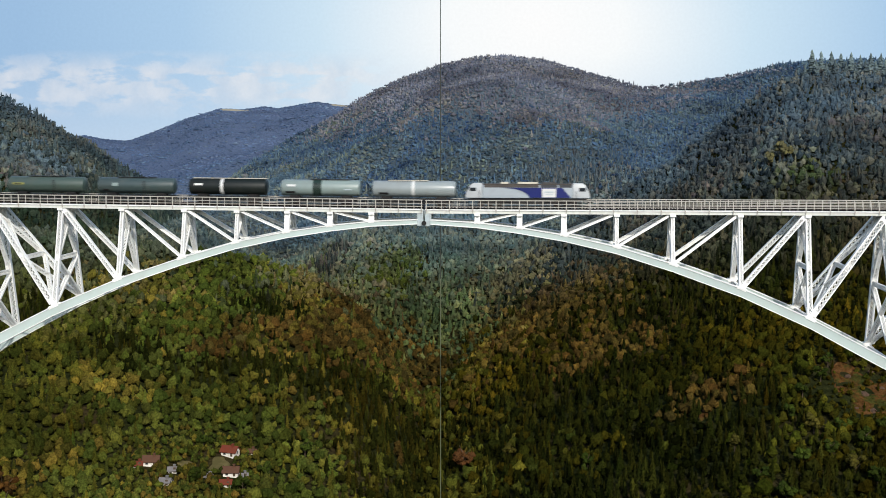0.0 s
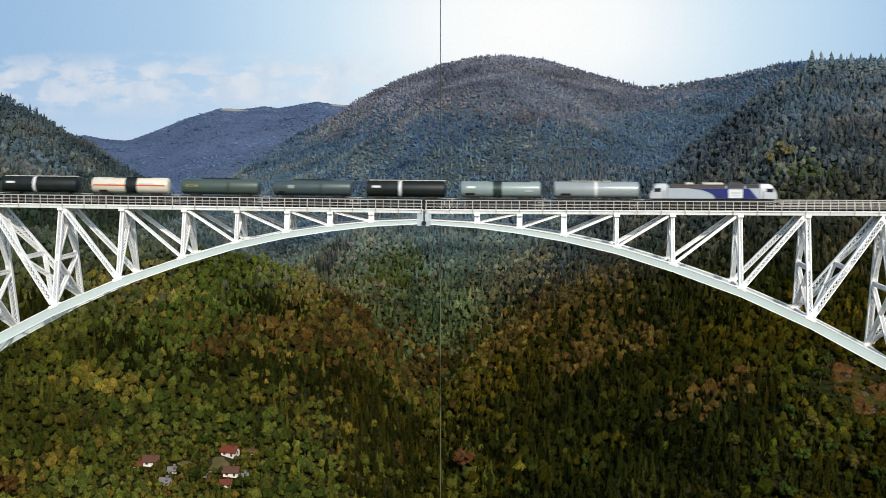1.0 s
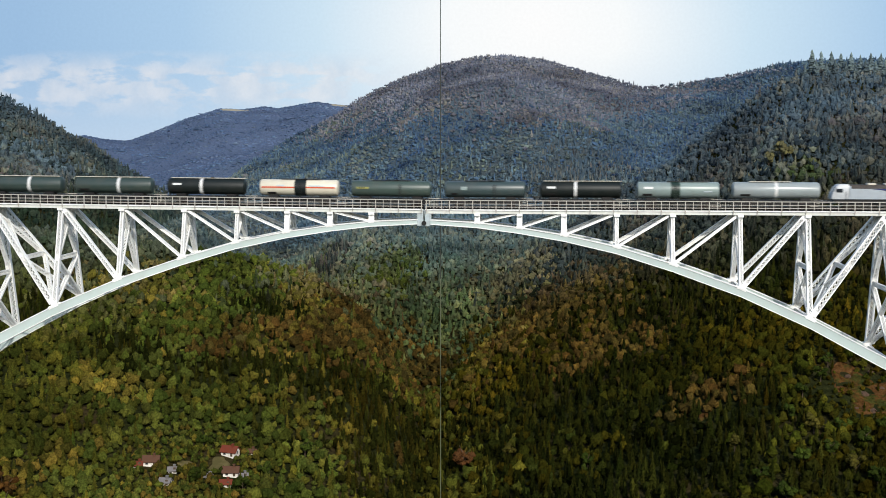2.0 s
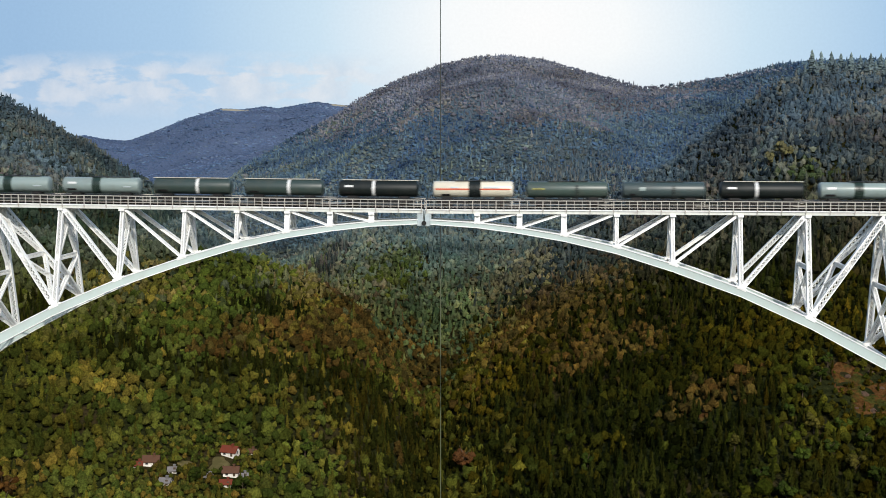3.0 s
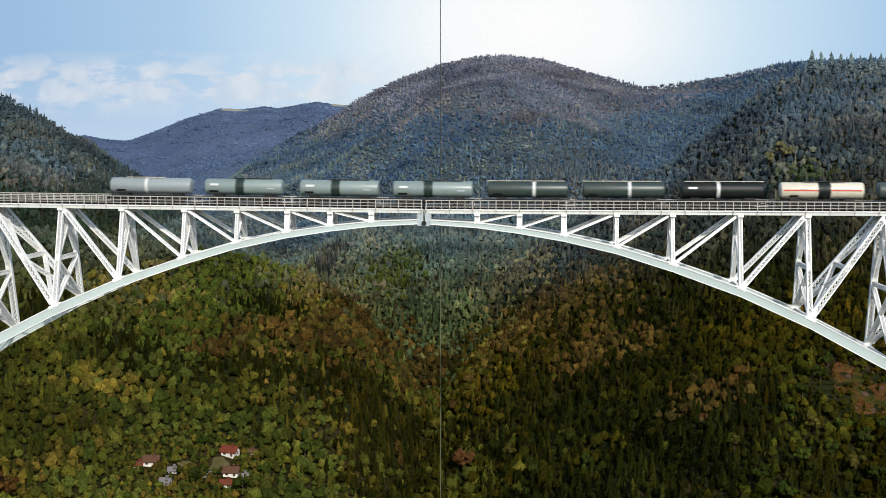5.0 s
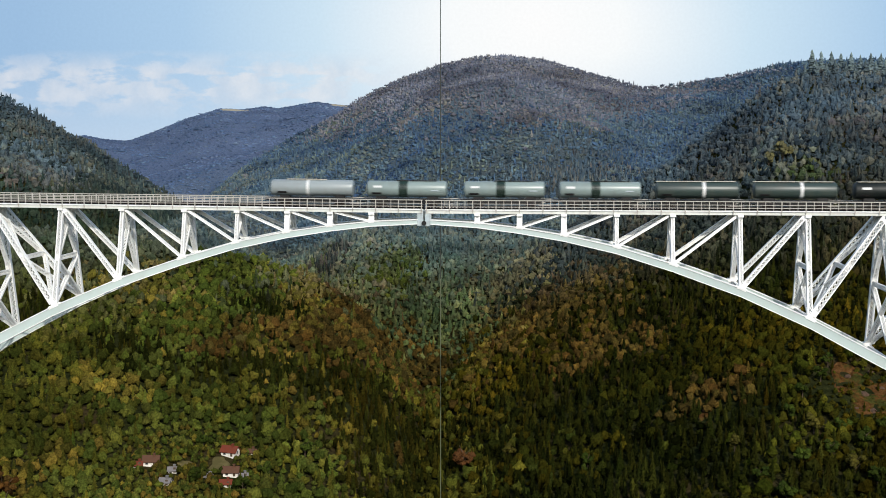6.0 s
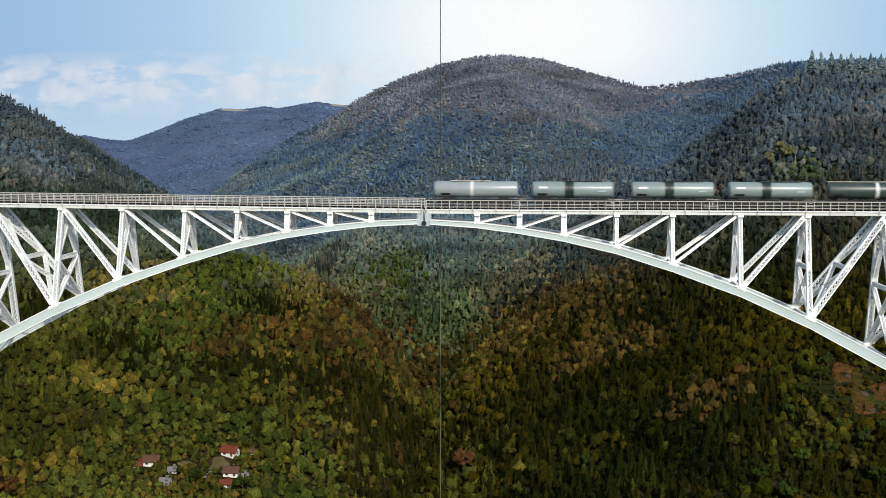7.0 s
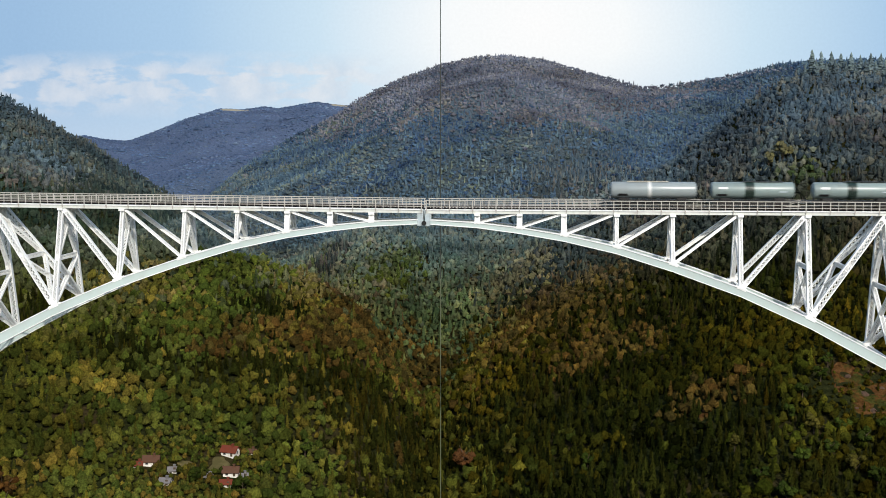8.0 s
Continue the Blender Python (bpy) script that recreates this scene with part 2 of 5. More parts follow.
# ---------------------------------------------------------------- sky backdrop in two panels
def sky_material():
    n = Nodes("printed_sky", 1.0)
    sep = n.tree.nodes.new("ShaderNodeSeparateXYZ")
    n.link(n.coord, sep.inputs[0])
    x, z = sep.outputs["X"], sep.outputs["Z"]
    # pale glow above the highest hill, deeper blue to the sides
    dx = n.math("DIVIDE", n.math("SUBTRACT", x, 5.0), 14.0)
    dz = n.math("DIVIDE", n.math("SUBTRACT", z, 6.0), 10.0)
    d = n.math("SQRT", n.math("ADD", n.math("MULTIPLY", dx, dx), n.math("MULTIPLY", dz, dz)))
    d = n.math("DIVIDE", d, 2.0)
    base = n.ramp(d, [(0.0, srgb(255, 255, 255)), (0.17, srgb(250, 253, 254)), (0.42, srgb(206, 229, 245)), (0.68, srgb(174, 206, 235)), (1.0, srgb(158, 192, 226))])
    low = n.ramp(n.math("DIVIDE", z, 6.0), [(0.0, (1, 1, 1, 1)), (0.75, (0, 0, 0, 1))])
    base = n.mix(n.math("MULTIPLY", low, 0.45), base, srgb(214, 228, 242))
    m = n.tree.nodes.new("ShaderNodeMapping")
    m.inputs["Scale"].default_value = (0.36, 1.0, 0.95)
    m.inputs["Location"].default_value = (0.4, 0.0, 0.35)
    n.link(n.coord, m.inputs["Vector"])
    puff = n.ramp(n.noise(1.0, 7, 0.55, m.outputs[0]), [(0.41, (0, 0, 0, 1)), (0.53, (1, 1, 1, 1))], "EASE")
    side = n.ramp(n.math("DIVIDE", n.math("ADD", x, 24.0), 24.0), [(0.0, (1, 1, 1, 1)), (0.75, (1, 1, 1, 1)), (0.95, (0, 0, 0, 1))])
    band = n.ramp(n.math("DIVIDE", z, 8.0), [(0.10, (0, 0, 0, 1)), (0.26, (0.8, 0.8, 0.8, 1)), (0.42, (1, 1, 1, 1)), (0.58, (0.0, 0.0, 0.0, 1))])
    cloud = n.math("MULTIPLY", n.math("MULTIPLY", puff, side), band)
    tint = n.ramp(n.noise(0.8, 4, 0.5), [(0.35, srgb(206, 217, 231)), (0.65, srgb(234, 234, 237))])
    base = n.mix(n.math("MULTIPLY", cloud, 0.7), base, tint)
    grain = n.ramp(n.noise(6.0, 2), [(0.3, (0.975, 0.975, 0.975, 1)), (0.7, (1.01, 1.01, 1.01, 1))])
    glow = n.tree.nodes.new("ShaderNodeEmission")
    n.link(n.mix(1.0, base, grain, "MULTIPLY"), glow.inputs[0])
    glow.inputs[1].default_value = 0.76
    n.link(glow.outputs[0], n.tree.nodes["Material Output"].inputs["Surface"])
    return n.mat


SKY_R = 66.5
FLAT = Vector((AIM.x, AIM.y, 0)).normalized()
SIDE = Vector((FLAT.y, -FLAT.x, 0))
SKY_AT = Matrix.Translation(Vector((EYE.x, EYE.y, EYE.z)) + FLAT * SKY_R) @ Matrix((SIDE, FLAT, Vector((0, 0, 1)))).transposed().to_4x4()


def build_sky():
    mat = sky_material()
    for i, (x0, x1) in enumerate(((-40.0, -0.12), (-0.12, 40.0)), 1):
        bm = bmesh.new()
        add_box(bm, (x1 - x0 - 0.03, 0.3, 26), ((x0 + x1) / 2, 0.15, 8))
        ob = part("backdrop_%d" % i, bm, mat, matrix=SKY_AT)
        tagged(ob, "pale blue sky panel with thin white clouds", "backdrop", kind="structure")


build_sky()

# the upright joint of the backdrop, set before the hills to fit the camera's view
SEAM_AT = EYE + (FLAT - SIDE * 0.0020) * 3.3
JOINT = painted("joint_edge", (0.012, 0.016, 0.009), (0.05, 0.055, 0.035, 1), 0.35, 0.7, scale=12)
JOINT_PALE = painted("joint_edge_pale", (0.085, 0.098, 0.050), (0.03, 0.035, 0.02, 1), 0.5, 0.7, scale=12)
for z0, z1, paint, text in ((-0.25, 1.35, JOINT, "thin dark upright joint strip between two backdrop panels"),
                            (-1.85, -0.252, JOINT_PALE, "thin pale green upright strip continuing the joint line below the dark one")):
    bm = bmesh.new()
    add_box(bm, (0.0021, 0.0021, z1 - z0))
    tagged(part("backdrop_joint", bm, paint, matrix=Matrix.Translation((SEAM_AT.x, SEAM_AT.y, (z0 + z1) / 2))), text, "joint", kind="structure")

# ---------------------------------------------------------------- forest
# leaf tones with distance haze put into the colour, a pale and a darker set
HAZE_PALE = [(0.037, 0.070, 0.099), (0.058, 0.098, 0.138), (0.079, 0.118, 0.149), (0.116, 0.140, 0.121), (0.140, 0.135, 0.149)]
HAZE_DARK = [(0.033, 0.056, 0.077), (0.048, 0.074, 0.099), (0.061, 0.086, 0.107), (0.089, 0.096, 0.089), (0.104, 0.093, 0.102)]
BARK = painted("bark", (0.09, 0.065, 0.045), (0.03, 0.025, 0.02, 1), 0.6, 0.95, scale=60)
RUSSET = foliage("russet_leaf", [(0.078, 0.032, 0.013), (0.104, 0.048, 0.017)], 110, vary=(0.75, 1.25), mottle=0.5)
GOLD = foliage("golden_leaf", [(0.040, 0.040, 0.009), (0.062, 0.053, 0.012)], 110, vary=(0.75, 1.3), mottle=0.55)
GREEN = foliage("green_leaf", [(0.019, 0.032, 0.006), (0.034, 0.046, 0.008)], 110, vary=(0.75, 1.3), mottle=0.55)
# needles of the crest spruces, paled and blued to hold the haze
HAZED_SPRUCE = foliage("hazed_spruce_needle", [(0.100, 0.136, 0.142), (0.120, 0.158, 0.165)], 60, vary=(0.85, 1.15), mottle=0.3)
RUSTY = foliage("rusty_dark_leaf", [(0.014, 0.016, 0.006), (0.050, 0.026, 0.008), (0.120, 0.050, 0.012)], 120, vary=(0.5, 1.6), mottle=0.6)
LIME = foliage("yellow_green_leaf", [(0.085, 0.100, 0.014), (0.120, 0.125, 0.018)], 110, vary=(0.8, 1.25), mottle=0.4)
# gold leaves of the ridge trees, dulled by haze put into the colour
HAZED_GOLD = foliage("hazed_gold_leaf", [(0.082, 0.082, 0.042), (0.110, 0.100, 0.050)], 60, vary=(0.75, 1.3), mottle=0.4)
# kinds of woodland: its leaves and the share of conifers in it
WOODS = {
    # far range and mountain: blue and violet haze is put into the leaf colours
    "far": (foliage("hazed_far_wood", [(0.0679, 0.1134, 0.2002), (0.0776, 0.1242, 0.2178), (0.0892, 0.1242, 0.2035), (0.1018, 0.1210, 0.1947)], 9, 0.4, vary=(0.9, 1.1), mottle=0.12), 0.1),
    "violet": (foliage("hazed_wood_on_the_summit", [(0.0874, 0.1081, 0.1518), (0.1121, 0.1244, 0.1650), (0.1387, 0.1367, 0.1606), (0.1425, 0.1428, 0.1298)], 30, 0.5, vary=(0.8, 1.2), mottle=0.25), 0.15),
    "blue": (foliage("hazed_wood_on_the_mountain", [(0.0304, 0.0592, 0.1231), (0.0494, 0.0877, 0.1505), (0.0741, 0.1142, 0.1459), (0.1235, 0.1408, 0.0969)], 30, 0.6, 0.55, vary=(0.75, 1.25), mottle=0.25), 0.3),
    "valley": (foliage("wood_at_the_valley_head", [(0.0304, 0.0524, 0.0236), (0.0541, 0.0761, 0.0304), (0.0879, 0.0946, 0.0338), (0.1284, 0.1014, 0.0371)], 60, 0.9, 0.5, HAZE_PALE, 6.3, 11.0, (0.6, 1.4), 0.4), 0.25),
    "hill": (foliage("wood_on_the_hill", [(0.0119, 0.0238, 0.0190), (0.0204, 0.0334, 0.0209), (0.0374, 0.0440, 0.0190), (0.0561, 0.0458, 0.0190)], 60, 0.7, 0.45, HAZE_DARK, 8.0, 15.0, (0.6, 1.35), 0.4), 0.35),
    "slope": (foliage("mixed_wood_on_the_slope", [(0.0180, 0.0286, 0.0059), (0.0371, 0.0439, 0.0076), (0.0615, 0.0592, 0.0093), (0.0965, 0.0694, 0.0119)], 110, 0.9, 0.5, HAZE_PALE, 4.5, 13.0, (0.65, 1.4)), 0.2),
    # the ridge's shade is put into these leaf colours and the dark spruce ones
    "ridge": (foliage("shaded_wood_on_the_ridge", [(0.0081, 0.0110, 0.0023), (0.0170, 0.0184, 0.0029), (0.0310, 0.0258, 0.0029), (0.0569, 0.0376, 0.0040)], 130, 0.8, 0.5, HAZE_DARK, 5.6, 11.0, (0.6, 1.5)), 0.25),
    "gold": (foliage("yellowing_wood", [(0.0497, 0.0510, 0.0099), (0.0821, 0.0707, 0.0126), (0.1134, 0.0832, 0.0153), (0.0994, 0.0624, 0.0153)], 110, 0.9, 0.6, HAZE_PALE, 5.2, 12.5, (0.6, 1.45)), 0.04),
    "russet": (foliage("rusty_brown_wood", [(0.0281, 0.0242, 0.0076), (0.0487, 0.0348, 0.0091), (0.0693, 0.0426, 0.0106), (0.0801, 0.0368, 0.0099)], 110, 0.9, 0.6, HAZE_DARK, 5.8, 12.0, (0.55, 1.5)), 0.12),
    "spruce": (foliage("dark_spruce_wood", [(0.0056, 0.0086, 0.0017), (0.0112, 0.0137, 0.0028), (0.0178, 0.0189, 0.0034), (0.0290, 0.0222, 0.0034)], 110, 0.9, 0.6, HAZE_DARK, 5.5, 12.5, (0.5, 1.7)), 0.8),
    "fresh": (foliage("green_leaf_wood", [(0.026, 0.040, 0.007), (0.043, 0.058, 0.010), (0.065, 0.074, 0.014), (0.078, 0.070, 0.014)], 110, 0.9, 0.6, HAZE_PALE, 7.0, 15.0, (0.6, 1.45)), 0.05),
    # darker copy of the green leaf wood, standing in for shade on the ridge
    "deep": (foliage("shaded_green_wood", [(0.0168, 0.0232, 0.0029), (0.0279, 0.0336, 0.0041), (0.0421, 0.0429, 0.0058), (0.0505, 0.0406, 0.0058)], 110, 0.9, 0.6, HAZE_PALE, 7.0, 15.0, (0.6, 1.45)), 0.05),
}
KINDS = list(WOODS)
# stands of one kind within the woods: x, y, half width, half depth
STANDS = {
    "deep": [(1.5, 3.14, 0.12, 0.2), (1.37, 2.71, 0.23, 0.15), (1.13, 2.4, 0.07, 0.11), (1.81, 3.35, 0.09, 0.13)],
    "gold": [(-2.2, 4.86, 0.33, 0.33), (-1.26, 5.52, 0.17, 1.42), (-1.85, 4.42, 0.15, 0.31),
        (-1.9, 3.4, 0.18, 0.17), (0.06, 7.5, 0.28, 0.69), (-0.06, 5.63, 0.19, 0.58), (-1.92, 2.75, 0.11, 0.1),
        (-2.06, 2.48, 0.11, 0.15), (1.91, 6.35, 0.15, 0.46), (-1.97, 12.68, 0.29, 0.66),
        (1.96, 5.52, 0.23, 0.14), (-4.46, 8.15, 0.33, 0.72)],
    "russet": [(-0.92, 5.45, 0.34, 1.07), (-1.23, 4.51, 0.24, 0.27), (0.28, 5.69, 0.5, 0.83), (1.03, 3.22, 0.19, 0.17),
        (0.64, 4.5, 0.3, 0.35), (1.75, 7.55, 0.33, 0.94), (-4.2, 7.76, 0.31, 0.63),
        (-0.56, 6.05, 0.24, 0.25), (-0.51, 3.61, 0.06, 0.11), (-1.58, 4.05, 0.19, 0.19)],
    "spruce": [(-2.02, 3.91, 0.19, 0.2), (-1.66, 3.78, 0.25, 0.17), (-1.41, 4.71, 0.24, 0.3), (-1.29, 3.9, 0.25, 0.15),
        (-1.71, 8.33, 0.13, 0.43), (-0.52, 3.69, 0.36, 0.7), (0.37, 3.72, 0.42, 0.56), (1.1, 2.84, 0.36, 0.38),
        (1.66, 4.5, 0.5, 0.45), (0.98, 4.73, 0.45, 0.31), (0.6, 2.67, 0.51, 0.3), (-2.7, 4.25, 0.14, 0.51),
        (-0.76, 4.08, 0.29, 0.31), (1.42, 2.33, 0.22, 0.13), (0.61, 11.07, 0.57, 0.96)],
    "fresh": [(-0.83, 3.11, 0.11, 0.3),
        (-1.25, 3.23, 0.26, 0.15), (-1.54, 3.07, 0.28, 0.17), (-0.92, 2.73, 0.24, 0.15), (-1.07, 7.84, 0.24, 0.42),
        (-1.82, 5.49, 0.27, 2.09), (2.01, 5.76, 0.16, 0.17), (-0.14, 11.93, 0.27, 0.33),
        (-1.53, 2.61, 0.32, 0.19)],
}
rng = np.random.default_rng(7)


def ico(sub):
    bm = bmesh.new()
    bmesh.ops.create_icosphere(bm, subdivisions=sub, radius=1.0)
    v = np.array([p.co for p in bm.verts])
    f = np.array([[q.index for q in p.verts] for p in bm.faces])
    bm.free()
    return v, f


def crown_round(sub, leaves, lumps=11, width=0.40, flat=1.0, rough=0.07, spray=0.10):
    """A leafy crown, one metre high: billows of leaves grown together, with sprays standing out."""
    d, f = ico(sub)
    c = rng.normal(0, 1, (lumps, 3))
    c[:, 2] = np.abs(c[:, 2]) - 0.25
    c = c / np.linalg.norm(c, axis=1)[:, None] * rng.uniform(0.42, 0.72, (lumps, 1))
    size = rng.uniform(0.26, 0.42, lumps)
    along = d @ c.T
    gap = (c * c).sum(1)[None] - along ** 2
    reach = np.where(gap < size ** 2, along + np.sqrt(np.maximum(size ** 2 - gap, 0)), 0.0).max(1)
    r = np.maximum(reach, 0.52) * (1 + rng.normal(0, rough, len(d)))
    v = d * r[:, None]
    f = f[d[f].mean(1)[:, 2] > -0.55]
    V, F, n = [v], [f], len(v)
    for i in rng.choice(np.flatnonzero(d[:, 2] > -0.3), leaves):
        a, b = rng.normal(0, spray, (2, 3))
        V.append(np.stack([v[i] * rng.uniform(1.0, 1.14) + a, v[i] * rng.uniform(0.95, 1.1) + b]))
        F.append(np.array([[i, n, n + 1]]))
        n += 2
    return np.concatenate(V) * [width, width, 0.52 * flat] + [0, 0, 0.46 * flat], np.concatenate(F)


def crown_conifer(tiers, sides):
    """A pointed crown of drooping ragged tiers round one stem."""
    V, F, n = [np.array([[0.0, 0.0, 0.0], [0.012, 0.0, 0.02], [0.0, 0.0, 1.02]])], [np.array([[0, 1, 2]])], 3
    for i in range(tiers):
        a, b = i / tiers, min(1.0, (i + 1.9) / tiers)
        rad = 0.22 * (1 - 0.86 * a)
        ang = np.arange(sides) * 2 * np.pi / sides + rng.uniform(0, 6)
        rr = rad * rng.uniform(0.75, 1.15, sides) * np.where(np.arange(sides) % 2, 1.15, 0.66)
        ring = np.stack([rr * np.cos(ang), rr * np.sin(ang), a + 0.03 + rng.normal(0, 0.02, sides) - np.where(np.arange(sides) % 2, 0.03, -0.02)], -1)
        V.append(ring)
        k = np.arange(sides)
        F.append(np.stack([k + n, (k + 1) % sides + n, np.full(sides, 2)], -1) if i == tiers - 1 else
                 np.stack([k + n, (k + 1) % sides + n, np.full(sides, n + sides)], -1))
        n += sides
        if i < tiers - 1:
            # the tip of a tier hangs on the stem
            V.append(np.array([[rng.normal(0, 0.01), rng.normal(0, 0.01), b]]))
            F.append(np.array([[n, 0, 2]]))
            n += 1
    return np.concatenate(V), np.concatenate(F)


def kind_of_wood(x, y, z, ridge):
    """The kind of woodland at each place, with ragged borders between the stands."""
    grain = 0.5 * np.sin(3.1 * x + 2.0 * np.sin(2.3 * y)) * np.cos(2.7 * y + 1.3 * np.sin(1.9 * x)) + rng.normal(0, 0.35, len(x))
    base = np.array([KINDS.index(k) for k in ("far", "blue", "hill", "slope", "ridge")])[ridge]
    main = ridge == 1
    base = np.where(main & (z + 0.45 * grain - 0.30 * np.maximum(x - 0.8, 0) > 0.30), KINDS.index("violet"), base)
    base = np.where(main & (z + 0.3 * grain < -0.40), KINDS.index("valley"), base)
    base = np.where((ridge == 2) & (z < -0.7), KINDS.index("slope"), base)
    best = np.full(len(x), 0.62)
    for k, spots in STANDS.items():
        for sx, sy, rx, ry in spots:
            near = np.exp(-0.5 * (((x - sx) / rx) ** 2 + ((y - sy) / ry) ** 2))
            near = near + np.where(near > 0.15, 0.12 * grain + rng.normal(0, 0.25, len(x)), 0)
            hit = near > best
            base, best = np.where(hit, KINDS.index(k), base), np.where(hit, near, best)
    return base


def scatter(spots, heights, crowns, woods):
    """One mesh of many trees (seven leafy crowns, five conifers): each takes a crown, a turn and a size."""
    V, F, M, n = [], [], [], 0
    share = np.array([WOODS[k][1] for k in KINDS])[woods]
    kind = np.where(rng.random(len(spots)) < share, rng.integers(7, 12, len(spots)), rng.integers(0, 7, len(spots)))
    heights = heights * np.where(kind >= 7, 1.25, 1.0)
    for k, (cv, cf) in enumerate(crowns):
        pick = np.flatnonzero(kind == k)
        if not len(pick):
            continue
        a = rng.uniform(0, 2 * np.pi, len(pick))
        h, w = heights[pick], heights[pick] * rng.uniform(0.85, 1.2, len(pick))
        c, s = np.cos(a), np.sin(a)
        x = (cv[None, :, 0] * c[:, None] - cv[None, :, 1] * s[:, None]) * w[:, None] + spots[pick, 0, None]
        y = (cv[None, :, 0] * s[:, None] + cv[None, :, 1] * c[:, None]) * w[:, None] + spots[pick, 1, None]
        z = cv[None, :, 2] * h[:, None] + spots[pick, 2, None]
        V.append(np.stack([x, y, z], -1).reshape(-1, 3))
        F.append((cf[None] + (np.arange(len(pick)) * len(cv))[:, None, None]).reshape(-1, 3) + n)
        M.append(np.repeat(woods[pick], len(cf)))
        n += len(pick) * len(cv)
    return np.concatenate(V), np.concatenate(F), np.concatenate(M)


def seen_from_eye(x, y, z):
    """Whether no ground hides a place from the camera; the woods are dense only there."""
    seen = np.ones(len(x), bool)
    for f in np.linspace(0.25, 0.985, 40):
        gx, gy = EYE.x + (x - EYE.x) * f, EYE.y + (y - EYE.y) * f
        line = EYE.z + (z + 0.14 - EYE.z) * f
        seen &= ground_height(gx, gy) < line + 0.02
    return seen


# open places, some cut in front of houses for the camera's view: x, y, radius
GLADES = [(-1.597, 2.774, 0.023), (-1.584, 2.734, 0.016), (-1.545, 2.81, 0.042), (-1.532, 2.77, 0.029), (-1.435, 2.669, 0.028), (-1.423, 2.629, 0.019), (-1.224, 3.001, 0.045), (-1.212, 2.954, 0.031), (-1.176, 2.827, 0.042), (-1.164, 2.78, 0.028), (-1.174, 2.728, 0.03), (-1.164, 2.687, 0.02), (-1.13, 3.043, 0.022), (-1.119, 2.996, 0.015), (-1.434, 2.777, 0.023), (-1.422, 2.737, 0.016), (-1.252, 2.893, 0.06), (-1.396, 2.845, 0.036), (-1.115, 2.815, 0.026), (-1.262, 2.768, 0.024), (1.691, 3.219, 0.075), (1.751, 3.048, 0.085), (1.895, 3.114, 0.09), (0.998, 3.101, 0.024), (1.675, 3.321, 0.038), (-8.15, 30.0, 0.3), (-5.37, 30.75, 0.2), (-0.15, 3.509, 0.048), (-0.134, 3.348, 0.041)]


# where trees are lowered for the camera's view: x, y, radius, factor
LOW_GROWTH = [(-1.369, 2.816, 0.345, 0.55), (1.713, 3.095, 0.244, 0.5), (0.994, 3.065, 0.056, 0.45)]


def spots_between(r0, r1, gap, half=22.5, inner=0.0):
    side = r1 * math.sin(radians(half))
    u, v = np.meshgrid(np.arange(-side, side, gap), np.arange(r0 * 0.9, r1, gap))
    u, v = (c.ravel() + rng.uniform(-0.48, 0.48, c.size) * gap for c in (u, v))
    r, a = np.hypot(u, v), np.arctan2(u, v)
    ok = (r > r0) & (r <= r1) & (np.abs(a) < radians(half)) & (np.abs(a) >= radians(inner))
    r, a = r[ok], a[ok] + AIM_BEARING
    x, y = EYE.x + r * np.sin(a), EYE.y + r * np.cos(a)
    z = ground_height(x, y)
    # places hidden from the camera keep only a few trees
    keep = seen_from_eye(x, y, z) | (rng.random(len(x)) < 0.12)
    for gx, gy, gr in GLADES:
        keep &= np.hypot(x - gx, y - gy) > gr
    keep &= (np.abs(y) > 0.22) | (np.abs(x) > 3.6)
    return np.stack([x, y, z], -1)[keep]


